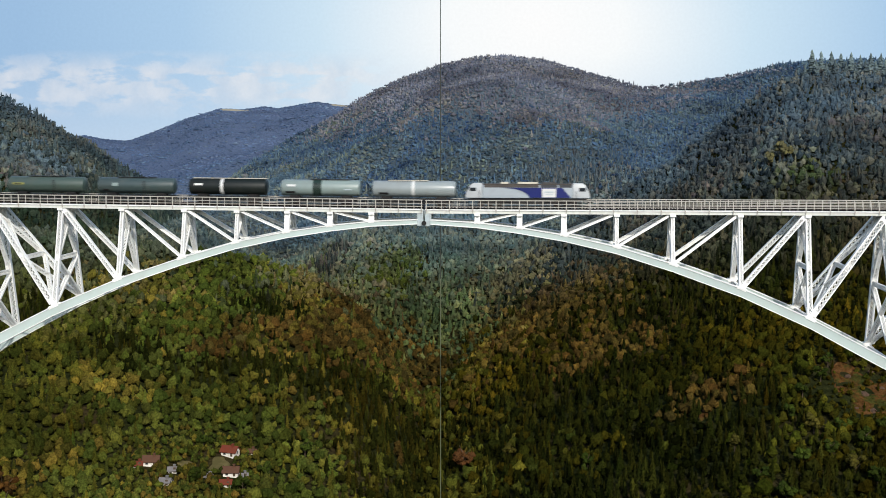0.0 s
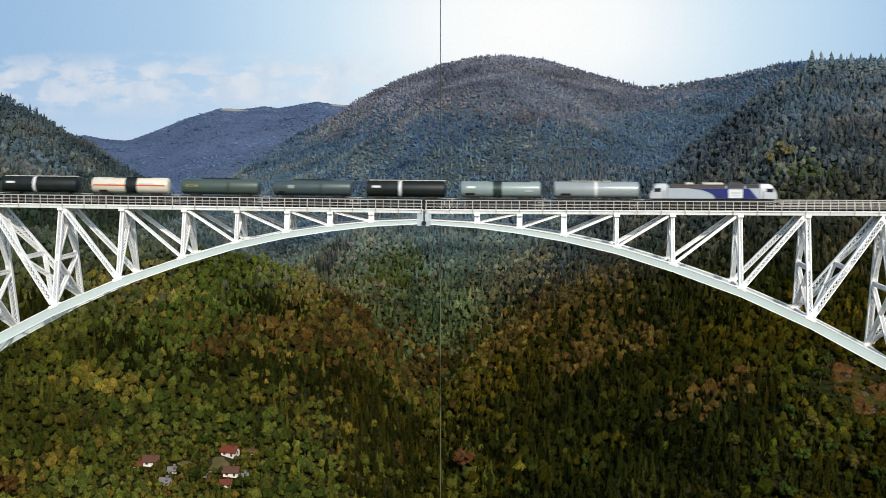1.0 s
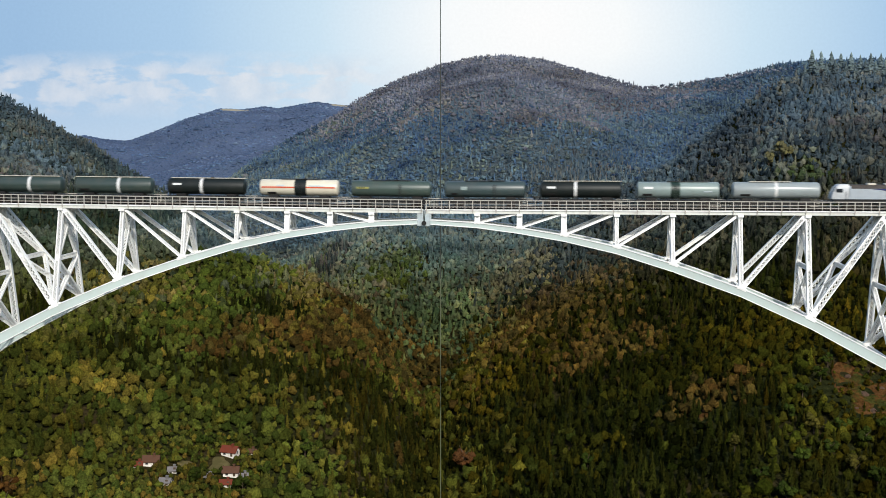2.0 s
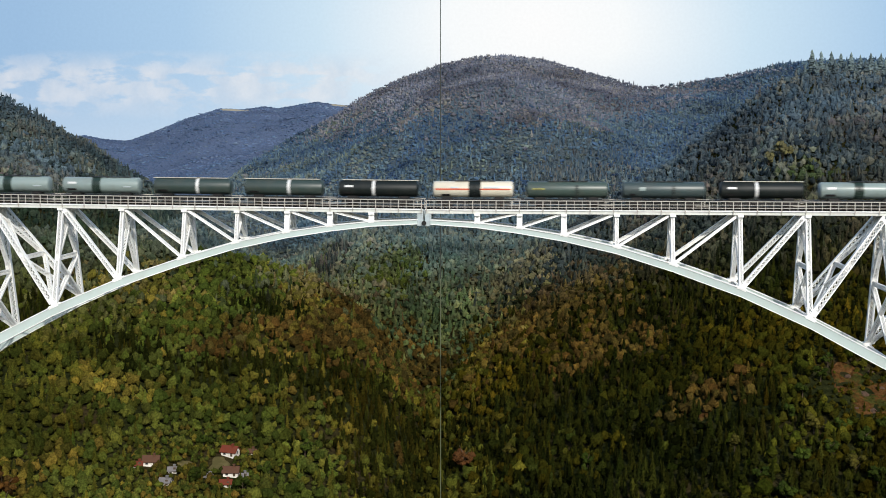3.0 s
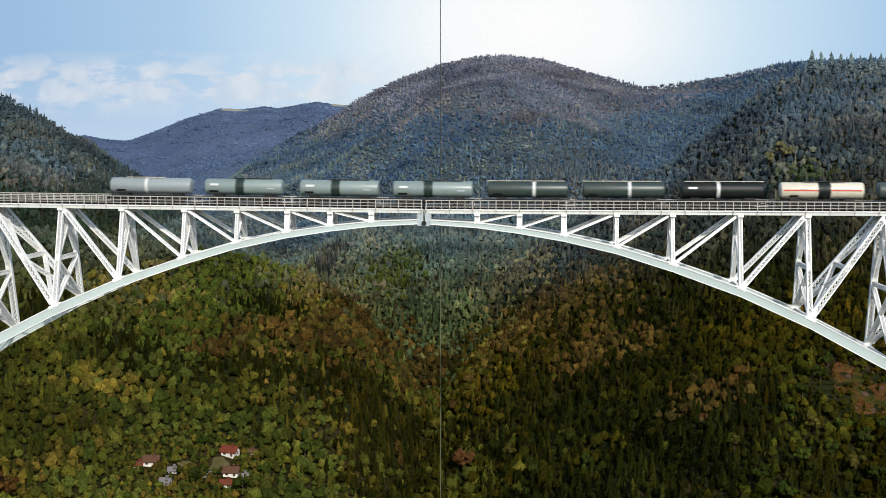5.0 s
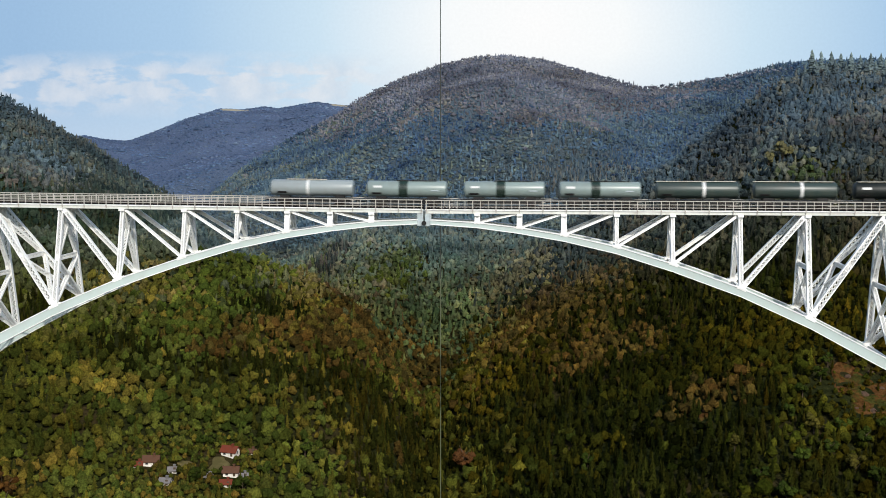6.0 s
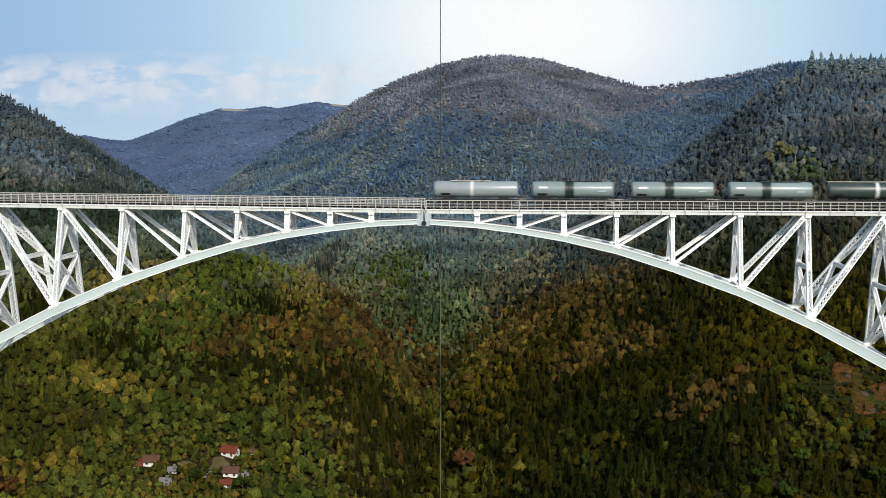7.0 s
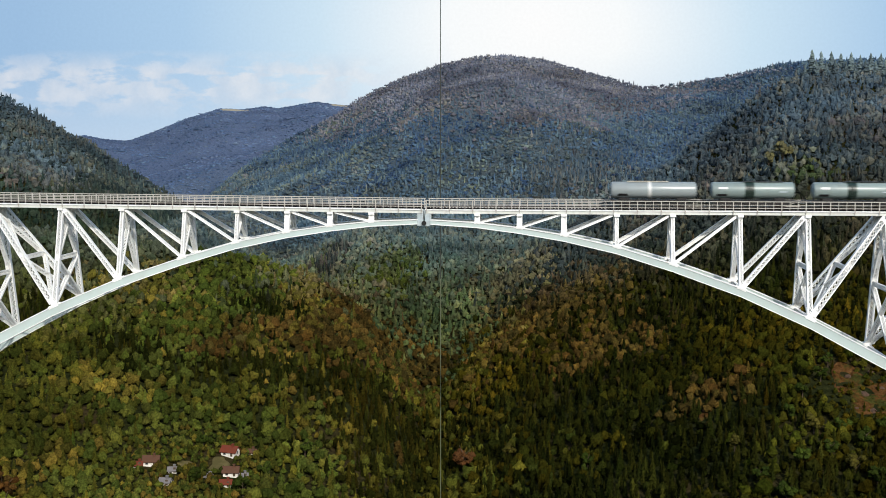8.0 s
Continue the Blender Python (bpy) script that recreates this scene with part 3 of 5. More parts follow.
def build_forest():
    near = [crown_round(2, 28, rough=0.08, spray=0.12) for _ in range(7)] + [crown_conifer(8, 10) for _ in range(5)]
    mid = [crown_round(1, 16, 7, 0.44, 1.0, 0.15, 0.18) for _ in range(7)] + [crown_conifer(6, 8) for _ in range(5)]
    far = [crown_round(1, 9, 7, 0.52, 0.9, 0.20, 0.26) for _ in range(7)] + [crown_conifer(3, 6) for _ in range(5)]
    low = [crown_round(1, 4, 6, 0.78, 0.5, 0.15) for _ in range(12)]
    names = ("far_woods", "mountain_woods", "hill_woods", "slope_woods", "ridge_woods")
    labels = ("hazy blue-green woods on the far range", "mixed woods covering the round mountain, coloured with blue haze",
              "dark green spruce and beech woods on the hill", "green and yellow autumn woods on the valley slope",
              "dark green and rust autumn woods on the steep ridge, its shade painted in")
    store = {i: [] for i in range(5)}
    # trees stand dense inside the camera's view wedge, sparse beside it
    for r0, r1, gap, crowns, lo, hi, half, inner in ((4.0, 8.0, 0.0385, near, 0.042, 0.076, 22.5, 0.0), (8.0, 12.5, 0.042, mid, 0.054, 0.082, 22.5, 0.0),
                                        (12.5, 21.5, 0.049, far, 0.044, 0.066, 22.5, 0.0), (21.5, 36.0, 0.098, low, 0.060, 0.085, 22.5, 0.0),
                                        (3.6, 20.0, 0.15, far, 0.09, 0.15, 62.0, 22.5)):
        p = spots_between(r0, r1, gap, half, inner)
        which = which_ridge(p[:, 0], p[:, 1], 0.16)
        h = rng.uniform(lo, hi, len(p)) * rng.choice([0.7, 0.9, 1.0, 1.3], len(p))
        # trees are lowered so the camera sees the village and the bare slope
        for gx, gy, gr, low in LOW_GROWTH:
            h = np.where(np.hypot(p[:, 0] - gx, p[:, 1] - gy) < gr, h * low, h)
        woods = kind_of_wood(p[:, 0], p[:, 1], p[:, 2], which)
        # crowns are sunk by camera distance, to lessen the dark gaps in view
        p[:, 2] -= np.interp(np.hypot(p[:, 0] - EYE.x, p[:, 1] - EYE.y), [7, 11, 14, 20, 23], [0.12, 0.18, 0.22, 0.22, 0.30]) * h
        for i in range(5):
            m = which == i
            if m.any():
                store[i].append(scatter(p[m], h[m], crowns, woods[m]))
    # hedges and fruit trees fill the gardens of the village
    gx, gy, gr, low = LOW_GROWTH[0]
    p = spots_between(4.6, 6.6, 0.030)
    p = p[np.hypot(p[:, 0] - gx, p[:, 1] - gy) < gr]
    garden = rng.choice([KINDS.index(k) for k in ("fresh", "fresh", "slope", "gold")], len(p))
    store[3].append(scatter(p, rng.uniform(0.024, 0.052, len(p)), near, garden))
    for i in range(5):
        V, F, M, n = [], [], [], 0
        for v, f, m in store[i]:
            V.append(v), F.append(f + n), M.append(m)
            n += len(v)
        if V:
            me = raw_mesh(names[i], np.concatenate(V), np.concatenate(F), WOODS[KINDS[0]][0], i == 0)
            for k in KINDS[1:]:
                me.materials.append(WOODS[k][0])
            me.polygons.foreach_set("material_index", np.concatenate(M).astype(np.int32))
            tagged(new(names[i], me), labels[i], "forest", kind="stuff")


build_forest()


# ---------------------------------------------------------------- bridge
# One half, from the hinge outwards: panel points along the deck and the depth of the arch below it.
RUN = [0.0135, 0.111, 0.1985, 0.290, 0.398, 0.512, 0.648, 0.783, 0.942, 1.12, 1.31]
DROP = [0.014, 0.019, 0.029, 0.043, 0.066, 0.100, 0.147, 0.205, 0.287, 0.395, 0.53]
DECK_LOW, DECK_TOP, HALF_W = -0.0213, -0.0123, 0.034
POST_W = [0, 0, 0, 0, 0.0072, 0.0072, 0.0082, 0.0105, 0.0135, 0.015, 0.016]
LEG_W, BATTER = 0.0265, 0.235
RIGHT_HALF = Matrix.Identity(4)
LEFT_HALF = Matrix.Translation((0, 0, 0.0005)) @ pose(0, 0, 0, 0, 0.52, 0) @ pose(0, 0, 0, 0, 0, 180) @ Matrix.Diagonal((0.995, 1, 1, 1))


def node_low(i, side):
    """A joint of the arch: side -1 or 1."""
    return Vector((RUN[i], side * (LEG_W + BATTER * DROP[i]), DECK_LOW - DROP[i]))


def node_top(i, side):
    return Vector((RUN[i], side * LEG_W, DECK_LOW + 0.001))


def laced(a, b, wide, deep, flange=0.0022, lace=0.0013, side=(0, 1, 0), plate=False):
    """A built-up member: two flanges joined by zigzag lacing on both faces."""
    bm = bmesh.new()
    a, b = Vector(a), Vector(b)
    x = (b - a).normalized()
    y = Vector(side)
    y = (y - x * y.dot(x)).normalized()
    z = x.cross(y)
    for s in (-1, 1):
        add_bar(bm, a + z * s * (wide - flange) / 2, b + z * s * (wide - flange) / 2, flange, deep, y)
    length = (b - a).length
    n = max(2, round(length / (wide * 0.8)))
    for face in (-1, 1):
        off = y * face * (deep / 2 - lace / 2 - 0.0003)
        for k in range(n):
            p0, p1 = a + (b - a) * (k / n), a + (b - a) * ((k + 1) / n)
            s = 1 if (k % 2) else -1
            add_bar(bm, p0 + z * s * (wide / 2 - flange) + off, p1 - z * s * (wide / 2 - flange) + off, lace, lace, y)
            if n < 30:
                add_bar(bm, p0 - z * s * (wide / 2 - flange) + off * 0.94, p1 + z * s * (wide / 2 - flange) + off * 0.94, lace * 0.8, lace * 0.8, y)
    for p in (a, b):
        q = p + (b - a) * (0.02 if p == a else -0.02)
        add_bar(bm, q - x * wide * 0.45, q + x * wide * 0.45, wide * 1.02, deep * 1.04, y)
    return bm


def plated(a, b, wide, deep):
    """A short member of solid plates, H-shaped."""
    bm = bmesh.new()
    a, b = Vector(a), Vector(b)
    x = (b - a).normalized()
    y = Vector((0, 1, 0))
    z = x.cross((y - x * y.dot(x)).normalized())
    add_bar(bm, a, b, wide * 0.9, deep * 0.5)
    for s in (-1, 1):
        add_bar(bm, a + z * s * wide / 2, b + z * s * wide / 2, wide * 0.2, deep)
    return bm


def chord_depth(i):
    """The box chord grows deeper towards the foot of the arch."""
    return 0.0075 + 0.0013 * i + 0.0004 * max(0, i - 5) ** 2


def chord_piece(i, side):
    """One length of the arch's lower box chord, with a wider cover plate."""
    bm = bmesh.new()
    a, b = node_low(i, side), node_low(i + 1, side)
    t0, t1 = chord_depth(i), chord_depth(i + 1)
    rings = []
    for p, t in ((a, t0), (b, t1)):
        w = 0.0075
        rings.append([p + Vector((0, -w, -t)), p + Vector((0, w, -t)), p + Vector((0, w, 0)), p + Vector((0, -w, 0))])
    add_loft(bm, rings)
    return bm


def chord_cover(i, side):
    bm = bmesh.new()
    up = Vector((0, 0, 0.0008))
    add_bar(bm, node_low(i, side) + up, node_low(i + 1, side) + up, 0.0018, 0.0185)
    low = Vector((0, 0, -0.0007 - chord_depth(i))), Vector((0, 0, -0.0007 - chord_depth(i + 1)))
    add_bar(bm, node_low(i, side) + low[0], node_low(i + 1, side) + low[1], 0.0015, 0.0175)
    return bm


def gusset(i, side):
    """The plate that joins the members at a joint of the arch."""
    bm = bmesh.new()
    p = node_low(i, side)
    run = (node_low(min(i + 1, 10), side) - node_low(i - 1, side)).normalized()
    w = 0.006 + 0.0007 * i
    for s in (-1, 1):
        add_bar(bm, p - run * w + Vector((0, s * 0.0082, 0.0005)), p + run * w + Vector((0, s * 0.0082, 0.0005)), 0.0045 + 0.0003 * i, 0.0012)
    return bm


def build_half(bridge, m):
    def put(name, bm, mat, label=""):
        return part(name, bm, mat, bridge, label, m)

    end = RUN[-1]
    bm = bmesh.new()
    add_box(bm, (end - 0.002, 2 * HALF_W - 0.006, 0.003), (end / 2 + 0.002, 0, DECK_TOP - 0.002))
    put("deck_plate", bm, DECKING, "brown weathered deck plate under the track, darkened by painted shade")
    for s in (-1, 1):
        bm = bmesh.new()
        add_box(bm, (end - 0.002, 0.004, 0.0068), (end / 2 + 0.002, s * (HALF_W - 0.002), DECK_LOW + 0.0034))
        put("edge_girder", bm, GIRDER, "pale grey painted edge girder")
        bm = bmesh.new()
        add_box(bm, (end - 0.002, 0.007, 0.0022), (end / 2 + 0.002, s * (HALF_W - 0.001), DECK_TOP - 0.0011))
        put("kerb_plate", bm, STEEL, "white kerb plate along the deck edge")
        bm = bmesh.new()
        add_box(bm, (end - 0.002, 0.0012, 0.0024), (end / 2 + 0.002, s * 0.0083, DECK_TOP + 0.0042))
        add_box(bm, (end - 0.002, 0.0026, 0.0008), (end / 2 + 0.002, s * 0.0083, DECK_TOP + 0.0029))
        put("rail", bm, RUST, "rusty brown steel rail")
    # members
    for i in range(1, 11):
        big = i >= 3
        for s in (-1, 1):
            top, low = node_top(i, s), node_low(i, s)
            if i == 1:
                low.z += 0.001
            if i <= 3:
                put("post", plated(low, top, 0.0092, 0.010), STEEL)
            else:
                put("post", laced(low, top, POST_W[i], 0.009, 0.0017 + 0.0001 * (i - 4), 0.0010), STEEL)
            put("gusset_plate", gusset(i, s), STEEL)
            put("chord", chord_piece(i - 1, s), CHORD, "box chord of the arch, its sides painted in blue-grey shade")
            put("cover_plate", chord_cover(i - 1, s), STEEL)
            # diagonal from the head of this post to the foot of the next one inward
            if i >= 2:
                a, b = node_low(i - 1, s), node_top(i, s)
                a = a + (b - a) * 0.03
                b = b + (a - b).normalized() * 0.004 + Vector((-0.004, 0, -0.001))
                if i <= 6:
                    # far diagonals are widened and near ones thinned to fit the camera's view
                    view_width = 0.85 if s * m[1][1] < 0 else 1.25
                    put("diagonal", plated(a, b, (0.0038 + 0.0004 * (i - 2)) * view_width, 0.008), STEEL)
                else:
                    put("diagonal", laced(a, b, POST_W[i] * 0.95, 0.010, 0.0021, 0.0010), STEEL)
        # bracing across the width
        bm = bmesh.new()
        add_box(bm, (0.012, 2 * HALF_W + 0.006, 0.0045), (RUN[i], 0, DECK_LOW - 0.0022))
        put("floor_beam", bm, STEEL)
        bm = bmesh.new()
        add_bar(bm, node_low(i, -1), node_low(i, 1), 0.005, 0.004, (1, 0, 0))
        put("lower_strut", bm, STEEL)
        for s in (-1, 1):
            bm = bmesh.new()
            add_bar(bm, node_low(i - 1, s) + Vector((0, 0, -0.006)), node_low(i, -s) + Vector((0, 0, -0.006)), 0.0026, 0.0026)
            put("wind_brace", bm, STEEL)
        if big:
            levels = [0.0, 0.52, 1.0] if i >= 7 else [0.0, 1.0]
            frames = [(lambda f, s, i=i: node_top(i, s).lerp(node_low(i, s), f))]
            if i >= 8:
                frames.append(lambda f, s, i=i: node_top(i, s).lerp(node_low(i - 1, s), f))
            for spot in frames:
                for f in levels[1:-1]:
                    put("cross_strut", laced(spot(f, -1), spot(f, 1), 0.0098, 0.0045, 0.0019, 0.0012, (1, 0, 0)), STEEL)
                for f0, f1 in zip(levels, levels[1:]):
                    for s in (-1, 1):
                        put("cross_brace", laced(spot(f0 + 0.02, s), spot(f1 - 0.02, -s), 0.0098 if i > 4 else 0.0065, 0.0045, 0.0019, 0.0011), STEEL)
    # railings
    tall = 0.0185
    for s in (-1, 1):
        y = s * (HALF_W + 0.0015)
        bm = bmesh.new()
        for k, z in enumerate((tall, tall * 0.62, tall * 0.28)):
            add_box(bm, (end - 0.002, 0.0011 if k else 0.0018, 0.0011 if k else 0.0016), (end / 2 + 0.002, y, DECK_TOP + z))
        railing = put("railing", bm, RAILING, "weathered pale grey railing with three rails")
        bm = bmesh.new()
        add_box(bm, (0.0018, 0.002, tall + 0.007), (0, 0, tall / 2 - 0.0035))
        add_box(bm, (0.003, 0.0035, 0.002), (0, 0, -0.002))
        tall_post = bpy.data.meshes.new("railing_post")
        bm.to_mesh(tall_post)
        bm.free()
        bm = bmesh.new()
        add_box(bm, (0.0011, 0.0012, tall), (0, 0, tall / 2))
        thin = bpy.data.meshes.new("baluster")
        bm.to_mesh(thin)
        bm.free()
        for me in (tall_post, thin):
            me.materials.append(RAILING)
        n, step = 0, 0.0161
        x = 0.005
        while x < end:
            ob = new("railing_post" if n % 3 == 0 else "baluster", tall_post if n % 3 == 0 else thin)
            ob.parent = railing
            ob.matrix_basis = pose(x, y, DECK_TOP)
            x += step
            n += 1
    # sleepers
    bm = bmesh.new()
    add_box(bm, (0.003, 0.030, 0.0022), (0, 0, DECK_TOP + 0.0012), bevel=0.0003)
    me = bpy.data.meshes.new("sleeper")
    bm.to_mesh(me)
    bm.free()
    me.materials.append(SLEEPER)
    x = 0.0065
    while x < end:
        part("sleeper", me, None, bridge, "", m @ pose(x, 0, 0))
        x += 0.0069
    # hinge block
    for s in (-1, 1):
        bm = bmesh.new()
        add_box(bm, (0.013, 0.012, 0.034), (0.0082, s * LEG_W, DECK_LOW - 0.010), bevel=0.001)
        add_box(bm, (0.016, 0.014, 0.003), (0.0082, s * LEG_W, DECK_LOW + 0.006))
        for z in (-0.004, -0.016):
            add_box(bm, (0.0145, 0.0135, 0.0018), (0.0082, s * LEG_W, DECK_LOW + z))
        put("hinge_block", bm, HINGE, "grey steel block at the crown hinge")
    # end pier
    bm = bmesh.new()
    w = node_low(10, 1).y + 0.06
    add_loft(bm, [[(end + dx * g, dy * w * g2, z) for dx, dy in ((-0.12, -1), (0.22, -1), (0.22, 1), (-0.12, 1))]
                  for z, g, g2 in ((-2.1, 1.7, 1.3), (-0.6, 1.0, 1.0), (-0.545, 1.1, 1.05), (-0.53, 1.1, 1.05))])
    put("pier", bm, MASONRY, "grey stone pier under the arch foot")


def build_bridge():
    bridge = thing("arch_bridge", "white painted steel lattice arch railway bridge across the valley", "bridge")
    for m in (RIGHT_HALF, LEFT_HALF):
        build_half(bridge, m)
    for s in (-1, 1):
        bm = bmesh.new()
        add_rod(bm, (0, s * 0.030 - 0.006, DECK_LOW - 0.020), (0, s * 0.030 + 0.006, DECK_LOW - 0.020), 0.005, 12)
        part("hinge_pin", smooth(bm), IRON, bridge, "dark iron hinge pin")


build_bridge()


def build_approach(side):
    """The plain girder spans that carry the line from the bank to the arch."""
    name = thing("approach_viaduct", "short girder viaduct on stone piers leading to the arch", "viaduct", "approaches of the bridge")
    m = RIGHT_HALF if side > 0 else LEFT_HALF
    x0, x1 = RUN[-1] + 0.002, 3.45
    mid, run = (x0 + x1) / 2, x1 - x0
    bm = bmesh.new()
    add_box(bm, (run, 2 * HALF_W - 0.006, 0.003), (mid, 0, DECK_TOP - 0.002))
    part("deck_plate", bm, DECKING, name, "", m)
    for s in (-1, 1):
        bm = bmesh.new()
        add_box(bm, (run, 0.005, 0.026), (mid, s * (HALF_W - 0.0025), DECK_LOW - 0.008))
        add_box(bm, (run, 0.009, 0.002), (mid, s * (HALF_W - 0.0025), DECK_LOW - 0.022))
        part("girder", bm, GIRDER, name, "", m)
        bm = bmesh.new()
        add_box(bm, (run, 0.0012, 0.0034), (mid, s * 0.0083, DECK_TOP + 0.0037))
        part("rail", bm, RUST, name, "", m)
        bm = bmesh.new()
        for z in (0.0185, 0.0115, 0.005):
            add_box(bm, (run, 0.0014, 0.0013), (mid, s * (HALF_W + 0.0015), DECK_TOP + z))
        for k in range(43):
            add_box(bm, (0.0016, 0.0018, 0.020), (x0 + 0.03 + k * 0.0485, s * (HALF_W + 0.0015), DECK_TOP + 0.0095))
        part("railing", bm, RAILING, name, "", m)
    for x in (1.75, 2.15, 2.55, 2.95, 3.35):
        bm = bmesh.new()
        low = float(ground_height(side * x, 0.0)) - 0.15
        add_loft(bm, [[(x + dx * g, dy * g, z) for dx, dy in ((-0.035, -0.045), (0.035, -0.045), (0.035, 0.045), (-0.035, 0.045))]
                      for z, g in ((low, 1.35), (DECK_LOW - 0.036, 1.0), (DECK_LOW - 0.035, 1.12), (DECK_LOW - 0.024, 1.12))])
        part("pier", bm, MASONRY, name, "", m)


build_approach(1)
build_approach(-1)


# ---------------------------------------------------------------- village and trees
PLASTER = painted("white_plaster", (0.74, 0.70, 0.62), (0.3, 0.26, 0.2, 1), 0.3, 0.9, scale=40)
TILE_RED = painted("red_roof_tile", (0.15, 0.036, 0.020), (0.09, 0.05, 0.035, 1), 0.5, 0.85, scale=90)
TILE_BROWN = painted("brown_roof_tile", (0.10, 0.050, 0.030), (0.07, 0.045, 0.035, 1), 0.5, 0.85, scale=90)
SLATE = painted("grey_roof_slate", (0.16, 0.145, 0.135), (0.12, 0.11, 0.11, 1), 0.5, 0.7, scale=90)
PANE = painted("dark_window_pane", (0.02, 0.025, 0.03), (0.05, 0.05, 0.05, 1), 0.2, 0.12)
MEADOW = painted("meadow_grass", (0.085, 0.072, 0.026), (0.2, 0.15, 0.07, 1), 0.7, 0.95, scale=14)


def bare_slope_material():
    """Reddish earth and rock, half grown over with grass and moss."""
    n = Nodes("bare_slope", 0.95)
    tone = n.ramp(n.noise(9, 6, 0.65, n.place), [(0.30, (0.020, 0.030, 0.007, 1)), (0.46, (0.045, 0.042, 0.010, 1)), (0.54, (0.080, 0.036, 0.011, 1)), (0.68, (0.115, 0.058, 0.022, 1))])
    fine = n.ramp(n.noise(70, 4, 0.6, n.place), [(0.3, (0.55, 0.55, 0.55, 1)), (0.7, (1.4, 1.4, 1.4, 1))])
    n.colour(n.mix(1.0, tone, fine, "MULTIPLY"))
    n.bump(n.noise(40, 5, 0.6, n.place), 0.9, 0.02)
    n.bsdf.inputs["Specular IOR Level"].default_value = 0.0
    return n.mat


ROCK = bare_slope_material()
PALE_GRASS = painted("pale_grass", (0.30, 0.27, 0.20), (0.16, 0.15, 0.13, 1), 0.5, 0.95, scale=3)
BUSH_ROCK = painted("rock_grey", (0.085, 0.052, 0.034), (0.12, 0.08, 0.05, 1), 0.6, 0.95, scale=20)


def build_house(at, size, turn, roof_mat, label, chimney=True):
    """A gabled house: walls, two roof slopes, windows, a door and a chimney."""
    l, w, h = size
    z = float(ground_height(at[0], at[1]))
    house = thing("house", label, "house", "houses of the village", matrix=pose(at[0], at[1], z, 0, 0, turn))
    rise = w * 0.42
    bm = bmesh.new()
    add_loft(bm, [[(sx * l / 2, y, zz) for y, zz in ((-w / 2, -0.05), (w / 2, -0.05), (w / 2, h), (0, h + rise), (-w / 2, h))] for sx in (-1, 1)])
    part("wall", bm, PLASTER, house)
    pitch = math.atan2(rise, w / 2)
    for s in (-1, 1):
        bm = bmesh.new()
        slope = math.hypot(rise, w / 2) + 0.012
        turn_m = Matrix.Rotation(-s * pitch, 4, "X")
        add_box(bm, (l + 0.014, slope, 0.004), (0, s * (w / 4 + 0.003), h + rise / 2 - 0.0005), turn_m, bevel=0.0008)
        roof = part("roof", bm, roof_mat, house)
        if s == -1 and chimney:
            bm = bmesh.new()
            add_box(bm, (0.010, 0.010, 0.024), (l * 0.22, -w * 0.1, h + rise + 0.002), bevel=0.001)
            add_box(bm, (0.013, 0.013, 0.003), (l * 0.22, -w * 0.1, h + rise + 0.013))
            part("chimney", bm, roof_mat, roof)
    n = max(2, int(l / 0.03))
    for k in range(n):
        x = (k + 0.5) / n * l - l / 2
        if k == n // 2:
            bm = bmesh.new()
            add_box(bm, (0.011, 0.003, 0.024), (x, -w / 2, 0.012))
            part("door", bm, BARK, house, "dark wooden door")
            continue
        bm = bmesh.new()
        add_box(bm, (0.013, 0.003, 0.015), (x, -w / 2, h * 0.6), bevel=0.0005)
        window = part("window", bm, SLATE, house)
        bm = bmesh.new()
        add_box(bm, (0.009, 0.0012, 0.011), (x, -w / 2 - 0.0016, h * 0.6))
        part("pane", bm, PANE, window)
    for s in (-1, 1):
        bm = bmesh.new()
        add_box(bm, (0.003, 0.013, 0.015), (s * l / 2, 0, h * 0.75), bevel=0.0005)
        part("window", bm, SLATE, house)
    return house


